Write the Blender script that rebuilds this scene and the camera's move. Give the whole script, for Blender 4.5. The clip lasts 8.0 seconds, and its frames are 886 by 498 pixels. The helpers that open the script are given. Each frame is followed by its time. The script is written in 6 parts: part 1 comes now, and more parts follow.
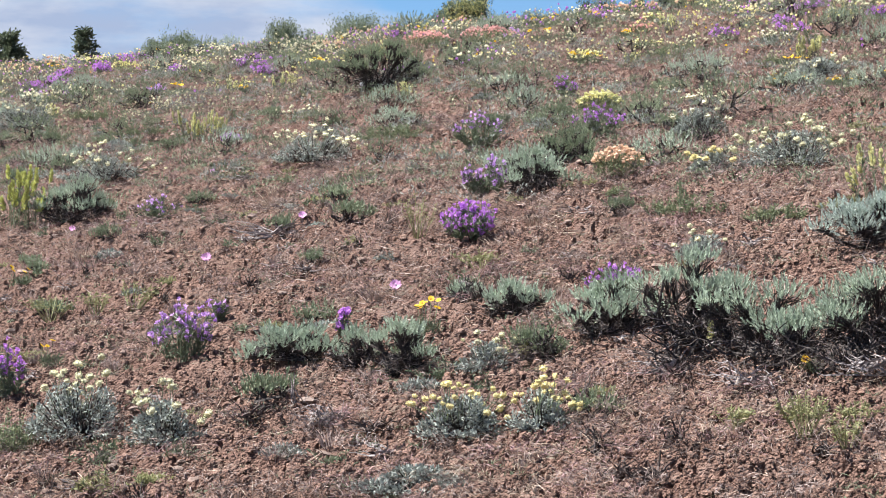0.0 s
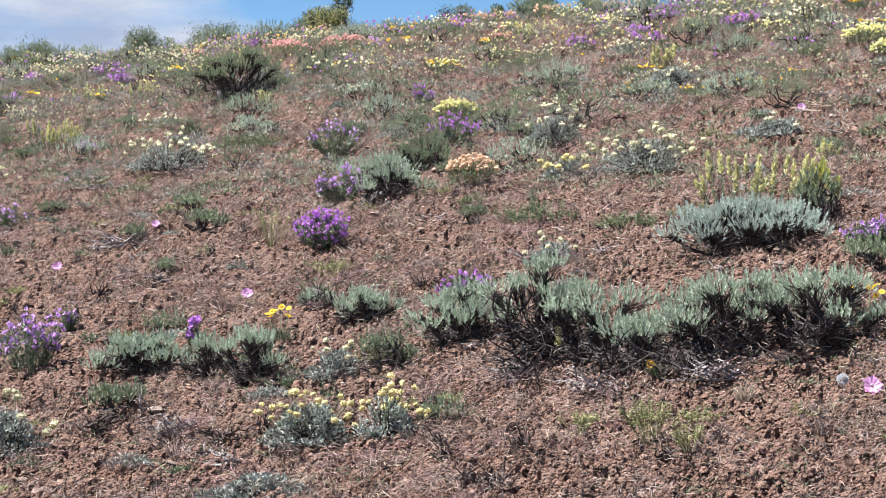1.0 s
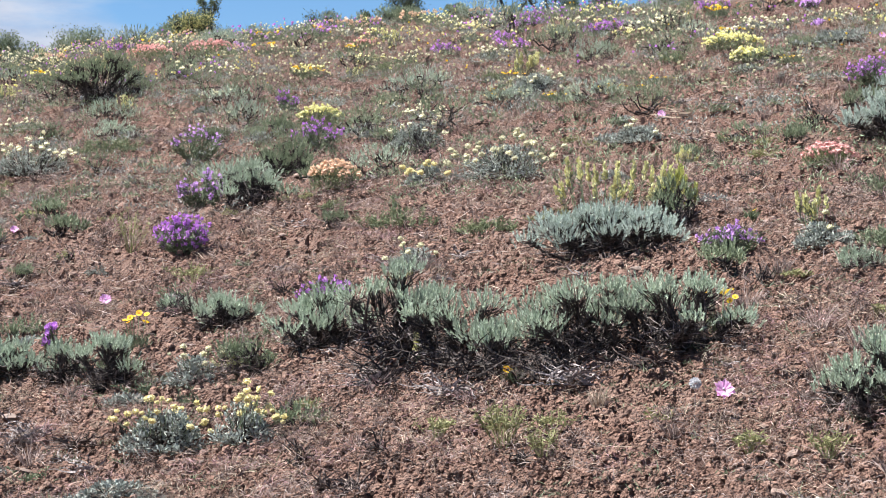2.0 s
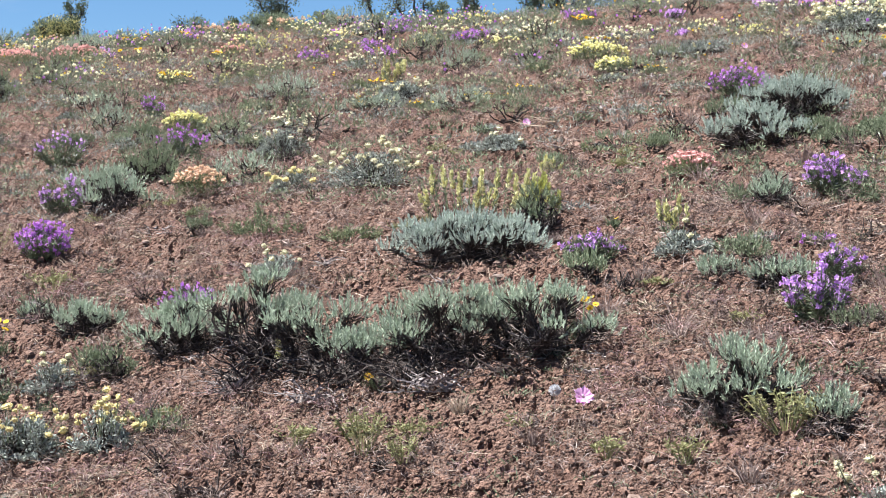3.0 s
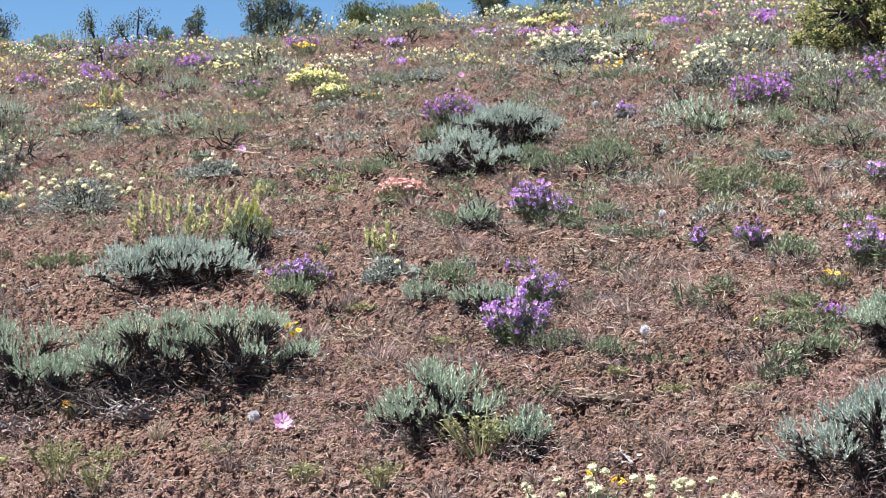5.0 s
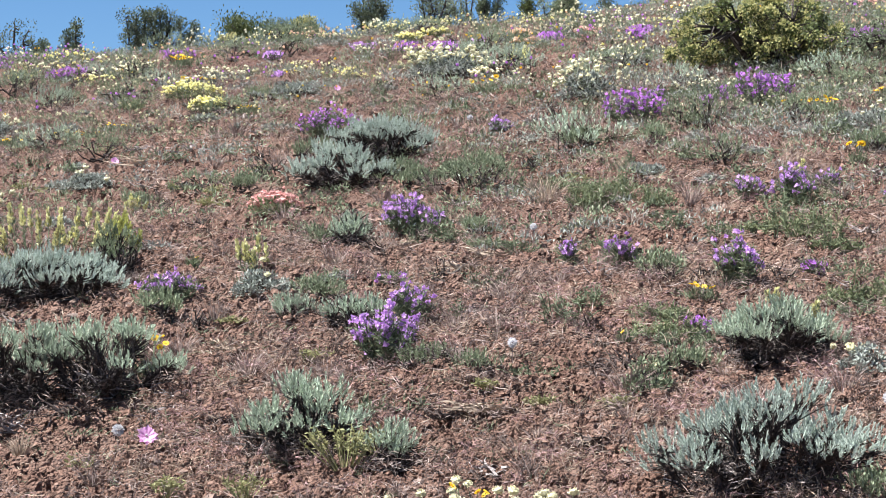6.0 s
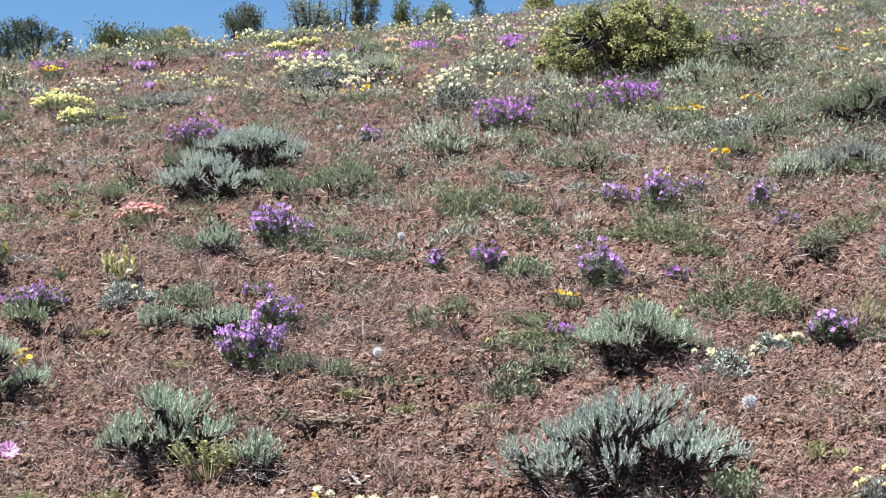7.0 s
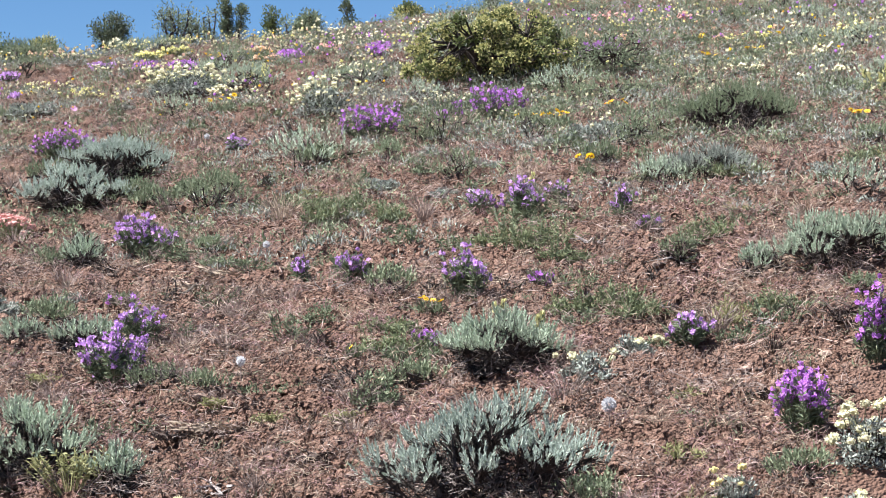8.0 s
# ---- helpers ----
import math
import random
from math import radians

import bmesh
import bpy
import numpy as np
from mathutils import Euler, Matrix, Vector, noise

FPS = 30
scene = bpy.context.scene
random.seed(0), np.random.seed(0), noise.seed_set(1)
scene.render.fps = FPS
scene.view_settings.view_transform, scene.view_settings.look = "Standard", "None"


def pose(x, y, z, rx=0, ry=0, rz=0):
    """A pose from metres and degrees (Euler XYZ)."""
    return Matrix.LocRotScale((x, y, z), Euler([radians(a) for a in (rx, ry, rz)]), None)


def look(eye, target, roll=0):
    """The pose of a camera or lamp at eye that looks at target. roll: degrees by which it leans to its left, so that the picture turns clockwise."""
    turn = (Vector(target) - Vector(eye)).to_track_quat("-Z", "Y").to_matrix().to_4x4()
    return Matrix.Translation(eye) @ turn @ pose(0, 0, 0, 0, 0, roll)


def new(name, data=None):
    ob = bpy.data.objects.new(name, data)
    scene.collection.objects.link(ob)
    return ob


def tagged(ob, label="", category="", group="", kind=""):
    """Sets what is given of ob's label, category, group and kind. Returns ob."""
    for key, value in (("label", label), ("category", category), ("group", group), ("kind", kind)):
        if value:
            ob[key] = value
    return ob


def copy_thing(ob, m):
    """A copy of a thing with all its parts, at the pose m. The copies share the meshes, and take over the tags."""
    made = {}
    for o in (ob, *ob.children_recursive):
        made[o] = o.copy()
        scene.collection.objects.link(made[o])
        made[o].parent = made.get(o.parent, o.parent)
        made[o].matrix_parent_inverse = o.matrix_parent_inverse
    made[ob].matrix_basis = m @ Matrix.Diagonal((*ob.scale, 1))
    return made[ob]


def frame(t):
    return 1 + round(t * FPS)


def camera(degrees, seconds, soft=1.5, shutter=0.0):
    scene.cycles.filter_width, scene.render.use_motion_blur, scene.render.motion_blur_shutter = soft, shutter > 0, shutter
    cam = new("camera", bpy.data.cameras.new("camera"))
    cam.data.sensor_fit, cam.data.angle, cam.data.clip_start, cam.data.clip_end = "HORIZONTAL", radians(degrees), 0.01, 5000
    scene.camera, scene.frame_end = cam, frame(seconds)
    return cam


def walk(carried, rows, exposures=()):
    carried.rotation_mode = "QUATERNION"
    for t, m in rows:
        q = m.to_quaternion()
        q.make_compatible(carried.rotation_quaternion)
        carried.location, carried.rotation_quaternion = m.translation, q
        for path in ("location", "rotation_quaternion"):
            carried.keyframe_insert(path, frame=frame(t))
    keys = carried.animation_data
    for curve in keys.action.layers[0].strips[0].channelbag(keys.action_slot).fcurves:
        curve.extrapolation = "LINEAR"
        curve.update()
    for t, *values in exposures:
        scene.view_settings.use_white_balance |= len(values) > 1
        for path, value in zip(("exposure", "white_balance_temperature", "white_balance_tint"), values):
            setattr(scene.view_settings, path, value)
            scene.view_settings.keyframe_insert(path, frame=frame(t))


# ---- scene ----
# A handheld turn to the right on a flower-covered hillside.
cam = camera(23.93, 8.0, soft=0.92)
ROWS = [
    (0.0, 0.0000, 0.0000, 1.5050, 90.000, 0.000, 0.000),
    (0.5, 0.0229, 0.0014, 1.5057, 90.100, 0.093, -1.457),
    (1.0, 0.0511, 0.0024, 1.4990, 90.259, 0.235, -3.609),
    (1.5, 0.0667, 0.0039, 1.4965, 90.352, 0.334, -5.385),
    (2.0, 0.0860, -0.0028, 1.4967, 90.419, 0.269, -7.128),
    (3.5, 0.1212, -0.0133, 1.4949, 90.766, 0.176, -12.456),
    (4.0, 0.1425, -0.0157, 1.4894, 90.963, 0.159, -14.276),
    (4.5, 0.1669, -0.0236, 1.4889, 91.161, 0.116, -15.975),
    (5.0, 0.1922, -0.0338, 1.4893, 91.360, 0.304, -17.827),
    (6.5, 0.2526, -0.0487, 1.4829, 91.892, 0.483, -22.503),
    (7.0, 0.2702, -0.0662, 1.4838, 91.967, 0.969, -24.166),
    (7.5, 0.2854, -0.0777, 1.4864, 91.999, 1.438, -25.760),
    (8.0, 0.3036, -0.0908, 1.4820, 92.087, 1.843, -27.456),
]
walk(cam, [(t, pose(x, y, z, rx, ry, rz)) for t, x, y, z, rx, ry, rz in ROWS], exposures=[(0.0, 1.79), (8.0, 1.73)])

# ---- light: high sun from the left, open blue sky with clouds ----
SUN_DIR = Vector((-0.46, 0.09, 0.88)).normalized()
sun_data = bpy.data.lights.new("sun", "SUN")
sun_data.energy, sun_data.angle, sun_data.color = 5.0, radians(0.53), (0.985, 0.97, 0.94)
sun = new("sun", sun_data)
sun.matrix_world = look((-60, 10, 90), Vector((-60, 10, 90)) - SUN_DIR)

world = bpy.data.worlds.new("sky")
scene.world = world
world.use_nodes = True
wn = world.node_tree
wn.nodes.clear()
w_out = wn.nodes.new("ShaderNodeOutputWorld")
w_bg = wn.nodes.new("ShaderNodeBackground")
w_sky = wn.nodes.new("ShaderNodeTexSky")
w_sky.sky_type, w_sky.sun_disc = "NISHITA", False
w_sky.sun_elevation = math.asin(SUN_DIR.z)
w_sky.sun_rotation = math.atan2(SUN_DIR.x, SUN_DIR.y)
w_sky.altitude, w_sky.air_density, w_sky.dust_density, w_sky.ozone_density = 1800, 1.0, 0.0, 6.0
w_bg.inputs["Strength"].default_value = 0.0300
w_co = wn.nodes.new("ShaderNodeTexCoord")
w_map = wn.nodes.new("ShaderNodeMapping")
w_map.inputs["Scale"].default_value = (3.2, 3.2, 11.0)
w_map.inputs["Location"].default_value = (0.35, 0.1, 0.2)
w_no = wn.nodes.new("ShaderNodeTexNoise")
w_no.inputs["Scale"].default_value, w_no.inputs["Detail"].default_value, w_no.inputs["Roughness"].default_value = 1.6, 8.0, 0.55
w_sep = wn.nodes.new("ShaderNodeSeparateXYZ")
w_side = wn.nodes.new("ShaderNodeMapRange")   # the cloud bank fills the western part of the sky
w_side.inputs["From Min"].default_value, w_side.inputs["From Max"].default_value = 0.14, -0.10
w_side.inputs["To Min"].default_value, w_side.inputs["To Max"].default_value = -0.30, 0.16
w_add = wn.nodes.new("ShaderNodeMath")
w_add.operation = "ADD"
w_ramp = wn.nodes.new("ShaderNodeMapRange")
w_ramp.interpolation_type = "SMOOTHSTEP"
w_ramp.inputs["From Min"].default_value, w_ramp.inputs["From Max"].default_value = 0.44, 0.66
w_mix = wn.nodes.new("ShaderNodeMix")
w_mix.data_type = "RGBA"
w_tone = wn.nodes.new("ShaderNodeTexNoise")      # bright billows and blue-grey undersides
w_tone.inputs["Scale"].default_value, w_tone.inputs["Detail"].default_value, w_tone.inputs["Roughness"].default_value = 3.4, 6.0, 0.55
w_tr = wn.nodes.new("ShaderNodeMapRange")
w_tr.inputs["From Min"].default_value, w_tr.inputs["From Max"].default_value = 0.38, 0.64
w_cl = wn.nodes.new("ShaderNodeMix")
w_cl.data_type = "RGBA"
w_cl.inputs["A"].default_value, w_cl.inputs["B"].default_value = (4.1, 5.0, 7.0, 1.0), (7.6, 8.0, 8.9, 1.0)
wn.links.new(w_map.outputs["Vector"], w_tone.inputs["Vector"])
wn.links.new(w_tone.outputs["Fac"], w_tr.inputs["Value"])
wn.links.new(w_tr.outputs["Result"], w_cl.inputs["Factor"])
wn.links.new(w_cl.outputs["Result"], w_mix.inputs["B"])
wn.links.new(w_co.outputs["Generated"], w_map.inputs["Vector"])
wn.links.new(w_map.outputs["Vector"], w_no.inputs["Vector"])
wn.links.new(w_co.outputs["Generated"], w_sep.inputs[0])
w_low = wn.nodes.new("ShaderNodeMapRange")    # and thins out towards the zenith
w_low.inputs["From Min"].default_value, w_low.inputs["From Max"].default_value = 0.12, 0.5
w_low.inputs["To Min"].default_value, w_low.inputs["To Max"].default_value = 0.0, -0.35
w_sum = wn.nodes.new("ShaderNodeMath")
w_sum.operation = "ADD"
wn.links.new(w_sep.outputs["X"], w_side.inputs["Value"])
wn.links.new(w_sep.outputs["Z"], w_low.inputs["Value"])
wn.links.new(w_side.outputs["Result"], w_sum.inputs[0])
wn.links.new(w_low.outputs["Result"], w_sum.inputs[1])
wn.links.new(w_no.outputs["Fac"], w_add.inputs[0])
wn.links.new(w_sum.outputs[0], w_add.inputs[1])
wn.links.new(w_add.outputs[0], w_ramp.inputs["Value"])
wn.links.new(w_ramp.outputs["Result"], w_mix.inputs["Factor"])
w_hue = wn.nodes.new("ShaderNodeHueSaturation")   # the dry mountain air makes a deep blue
w_hue.inputs["Saturation"].default_value, w_hue.inputs["Value"].default_value = 1.12, 1.3
wn.links.new(w_sky.outputs["Color"], w_hue.inputs["Color"])
wn.links.new(w_hue.outputs["Color"], w_mix.inputs["A"])
wn.links.new(w_mix.outputs["Result"], w_bg.inputs["Color"])
wn.links.new(w_bg.outputs["Background"], w_out.inputs["Surface"])


# ---- materials ----
def nodes_of(name):
    m = bpy.data.materials.new(name)
    m.use_nodes = True
    t = m.node_tree
    t.nodes.clear()
    return m, t, t.nodes.new("ShaderNodeOutputMaterial")


def leafy(name, dark, light, rough=0.7, through_light=0.25, patch=0.5, gloss=0.25):
    """Leaves and petals: each one its own tone between two colours, with a slow drift over the plant, and some light through them."""
    m, t, out = nodes_of(name)
    geo = t.nodes.new("ShaderNodeNewGeometry")
    co = t.nodes.new("ShaderNodeTexCoord")
    no = t.nodes.new("ShaderNodeTexNoise")
    no.inputs["Scale"].default_value, no.inputs["Detail"].default_value = 22.0, 3.0
    info = t.nodes.new("ShaderNodeObjectInfo")
    mixf = t.nodes.new("ShaderNodeMix")
    mixf.inputs["Factor"].default_value = patch
    ramp = t.nodes.new("ShaderNodeMix")
    ramp.data_type = "RGBA"
    ramp.inputs["A"].default_value, ramp.inputs["B"].default_value = (*dark, 1), (*light, 1)
    hsv = t.nodes.new("ShaderNodeHueSaturation")
    val = t.nodes.new("ShaderNodeMapRange")
    val.inputs["To Min"].default_value, val.inputs["To Max"].default_value = 0.85, 1.15
    bs = t.nodes.new("ShaderNodeBsdfPrincipled")
    bs.inputs["Roughness"].default_value = rough
    bs.inputs["Specular IOR Level"].default_value = gloss
    tr = t.nodes.new("ShaderNodeBsdfTranslucent")
    sh = t.nodes.new("ShaderNodeMixShader")
    sh.inputs[0].default_value = through_light
    t.links.new(co.outputs["Object"], no.inputs["Vector"])
    t.links.new(geo.outputs["Random Per Island"], mixf.inputs["A"])
    t.links.new(no.outputs["Fac"], mixf.inputs["B"])
    t.links.new(mixf.outputs["Result"], ramp.inputs["Factor"])
    t.links.new(info.outputs["Random"], val.inputs["Value"])
    t.links.new(val.outputs["Result"], hsv.inputs["Value"])
    t.links.new(ramp.outputs["Result"], hsv.inputs["Color"])
    t.links.new(hsv.outputs["Color"], bs.inputs["Base Color"])
    t.links.new(hsv.outputs["Color"], tr.inputs["Color"])
    t.links.new(bs.outputs[0], sh.inputs[1])
    t.links.new(tr.outputs[0], sh.inputs[2])
    t.links.new(sh.outputs[0], out.inputs["Surface"])
    return m


def earthy(name, c1, c2, c3, scale, rough=0.95, bump=0.5, island=0.0):
    """Soil, stone and bark: three tones at two scales, with a fine relief."""
    m, t, out = nodes_of(name)
    co = t.nodes.new("ShaderNodeTexCoord")
    big = t.nodes.new("ShaderNodeTexNoise")
    big.inputs["Scale"].default_value, big.inputs["Detail"].default_value = scale * 0.12, 4.0
    fine = t.nodes.new("ShaderNodeTexNoise")
    fine.inputs["Scale"].default_value, fine.inputs["Detail"].default_value, fine.inputs["Roughness"].default_value = scale, 6.0, 0.7
    crumb = t.nodes.new("ShaderNodeTexVoronoi")
    crumb.inputs["Scale"].default_value = scale * 1.6
    m1 = t.nodes.new("ShaderNodeMix")
    m1.data_type = "RGBA"
    m1.inputs["A"].default_value, m1.inputs["B"].default_value = (*c1, 1), (*c2, 1)
    r1 = t.nodes.new("ShaderNodeMapRange")
    r1.inputs["From Min"].default_value, r1.inputs["From Max"].default_value = 0.35, 0.65
    m2 = t.nodes.new("ShaderNodeMix")
    m2.data_type = "RGBA"
    m2.inputs["B"].default_value = (*c3, 1)
    r2 = t.nodes.new("ShaderNodeMapRange")
    r2.inputs["From Min"].default_value, r2.inputs["From Max"].default_value = 0.45, 0.75
    geo = t.nodes.new("ShaderNodeNewGeometry")
    hsv = t.nodes.new("ShaderNodeHueSaturation")
    val = t.nodes.new("ShaderNodeMapRange")
    val.inputs["To Min"].default_value, val.inputs["To Max"].default_value = 1 - island, 1 + island
    bp = t.nodes.new("ShaderNodeBump")
    bp.inputs["Strength"].default_value, bp.inputs["Distance"].default_value = min(bump, 1.0), 0.006 * max(bump, 1.0)
    bs = t.nodes.new("ShaderNodeBsdfPrincipled")
    bs.inputs["Roughness"].default_value, bs.inputs["Specular IOR Level"].default_value = rough, 0.15
    hh = t.nodes.new("ShaderNodeMath")
    hh.operation = "SUBTRACT"
    for n in (big, fine, crumb):
        t.links.new(co.outputs["Object"], n.inputs["Vector"])
    t.links.new(fine.outputs["Fac"], r1.inputs["Value"])
    t.links.new(r1.outputs["Result"], m1.inputs["Factor"])
    t.links.new(m1.outputs["Result"], m2.inputs["A"])
    t.links.new(big.outputs["Fac"], r2.inputs["Value"])
    t.links.new(r2.outputs["Result"], m2.inputs["Factor"])
    t.links.new(geo.outputs["Random Per Island"], val.inputs["Value"])
    t.links.new(val.outputs["Result"], hsv.inputs["Value"])
    t.links.new(m2.outputs["Result"], hsv.inputs["Color"])
    t.links.new(hsv.outputs["Color"], bs.inputs["Base Color"])
    t.links.new(fine.outputs["Fac"], hh.inputs[0])
    t.links.new(crumb.outputs["Distance"], hh.inputs[1])
    t.links.new(hh.outputs[0], bp.inputs["Height"])
    t.links.new(bp.outputs["Normal"], bs.inputs["Normal"])
    t.links.new(bs.outputs[0], out.inputs["Surface"])
    return m


SOIL = earthy("red_brown_soil", (0.080, 0.046, 0.036), (0.242, 0.143, 0.110), (0.236, 0.156, 0.127), 80.0, bump=3.0)
CLOD = earthy("soil_clod", (0.100, 0.059, 0.046), (0.240, 0.146, 0.113), (0.230, 0.154, 0.126), 120.0, bump=0.8, island=0.22)
STONE = earthy("grey_stone", (0.13, 0.092, 0.077), (0.25, 0.175, 0.145), (0.19, 0.155, 0.138), 40.0, bump=0.3, island=0.25)
# grey bark, taken darker so its colour carries shade inside the shrubs
BARK = earthy("shade_darkened_bark", (0.022, 0.018, 0.017), (0.088, 0.075, 0.069), (0.048, 0.041, 0.038), 90.0, bump=0.6, island=0.35)
DEADWOOD = earthy("bleached_dead_wood", (0.11, 0.093, 0.09), (0.36, 0.315, 0.305), (0.20, 0.175, 0.17), 90.0, bump=0.6, island=0.4)
STRAW = leafy("dry_straw", (0.20, 0.150, 0.113), (0.56, 0.455, 0.36), 0.75, 0.2, 0.3, 0.15)
PINKDRY = leafy("pinkish_dry_stems", (0.09, 0.066, 0.058), (0.49, 0.39, 0.355), 0.85, 0.12, 0.3, 0.1)
MAUVE = leafy("mauve_dry_growth", (0.10, 0.056, 0.056), (0.46, 0.30, 0.30), 0.85, 0.12, 0.3, 0.1)
# dead stems, coloured extra dark to stand in for shade between the plants
DARKDRY = leafy("shade_darkened_dead_growth", (0.014, 0.011, 0.010), (0.16, 0.125, 0.113), 0.9, 0.03, 0.3, 0.1)
SAGE = leafy("grey_green_sage_leaf", (0.20, 0.255, 0.185), (0.47, 0.54, 0.43), 0.7, 0.14, 0.25, 0.15)
SAGE_PALE = leafy("silver_sage_leaf", (0.22, 0.275, 0.235), (0.50, 0.565, 0.505), 0.7, 0.14, 0.25, 0.15)
SAGE_DARK = leafy("olive_sage_leaf", (0.085, 0.115, 0.065), (0.31, 0.355, 0.24), 0.7, 0.15, 0.3, 0.15)
SILVER = leafy("silver_mat_leaf", (0.14, 0.16, 0.138), (0.41, 0.44, 0.40), 0.85, 0.1, 0.25, 0.12)
GREEN = leafy("forb_green_leaf", (0.06, 0.085, 0.04), (0.27, 0.30, 0.17), 0.6, 0.2, 0.3)
STALK = leafy("grey_green_stalk", (0.055, 0.075, 0.042), (0.215, 0.255, 0.16), 0.6, 0.15, 0.3)
FERN = leafy("dull_green_feathery_leaf", (0.13, 0.14, 0.06), (0.40, 0.39, 0.20), 0.6, 0.3, 0.3)
LIME = leafy("yellow_green_leaf", (0.42, 0.41, 0.16), (0.80, 0.77, 0.46), 0.6, 0.25, 0.4)
SPRING = leafy("bright_yellow_green_bract", (0.32, 0.35, 0.08), (0.64, 0.64, 0.26), 0.6, 0.25, 0.4)
VIOLET = leafy("violet_petal", (0.40, 0.18, 0.53), (0.74, 0.49, 0.83), 0.55, 0.4, 0.3)
MAGENTA = leafy("magenta_violet_petal", (0.39, 0.12, 0.52), (0.68, 0.34, 0.78), 0.55, 0.4, 0.3)
CREAM = leafy("cream_flower", (0.52, 0.49, 0.31), (0.77, 0.74, 0.54), 0.7, 0.25, 0.5)
BUTTER = leafy("butter_yellow_flower", (0.62, 0.54, 0.25), (0.84, 0.76, 0.45), 0.7, 0.25, 0.5)
LEMON = leafy("lemon_yellow_flower", (0.64, 0.60, 0.22), (0.85, 0.82, 0.46), 0.7, 0.25, 0.5)
PEACH = leafy("peach_flower", (0.55, 0.35, 0.23), (0.78, 0.58, 0.43), 0.7, 0.25, 0.5)
CORAL = leafy("coral_pink_flower", (0.60, 0.24, 0.23), (0.86, 0.60, 0.55), 0.7, 0.25, 0.4)
GOLD = leafy("golden_daisy_petal", (0.82, 0.50, 0.02), (0.90, 0.68, 0.06), 0.5, 0.3, 0.3)
ORANGE = leafy("orange_disc", (0.55, 0.22, 0.01), (0.70, 0.32, 0.02), 0.7, 0.1, 0.3)
PINK = leafy("pale_pink_petal", (0.62, 0.30, 0.56), (0.80, 0.48, 0.73), 0.5, 0.35, 0.3)
WHITE = leafy("white_seed_fluff", (0.46, 0.46, 0.48), (0.74, 0.74, 0.77), 0.8, 0.4, 0.3)
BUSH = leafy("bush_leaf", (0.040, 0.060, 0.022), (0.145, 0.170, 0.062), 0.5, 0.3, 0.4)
# lighter leaf tone; on the large bush it stands in for sunlight on clumps
YELLOW_LEAF = leafy("yellow_green_bush_leaf", (0.26, 0.26, 0.09), (0.60, 0.57, 0.27), 0.55, 0.35, 0.4)
NEEDLE = leafy("conifer_needle", (0.042, 0.062, 0.034), (0.155, 0.185, 0.115), 0.6, 0.2, 0.4)


# ---- geometry helpers ----
def unit(v):
    return v / np.maximum(np.linalg.norm(v, axis=-1, keepdims=True), 1e-9)


ICO_V = unit(np.array([(-1, 1.618, 0), (1, 1.618, 0), (-1, -1.618, 0), (1, -1.618, 0), (0, -1, 1.618), (0, 1, 1.618),
                       (0, -1, -1.618), (0, 1, -1.618), (1.618, 0, -1), (1.618, 0, 1), (-1.618, 0, -1), (-1.618, 0, 1)], float))
ICO_F = [[i for i in f] for f in ("0b5", "051", "017", "07a", "0ab", "159", "5b4", "ba2", "a76", "718",
                                  "394", "342", "326", "368", "389", "495", "24b", "62a", "867", "981")]
ICO_F = np.array([[int(c, 16) for c in f] for f in ICO_F])


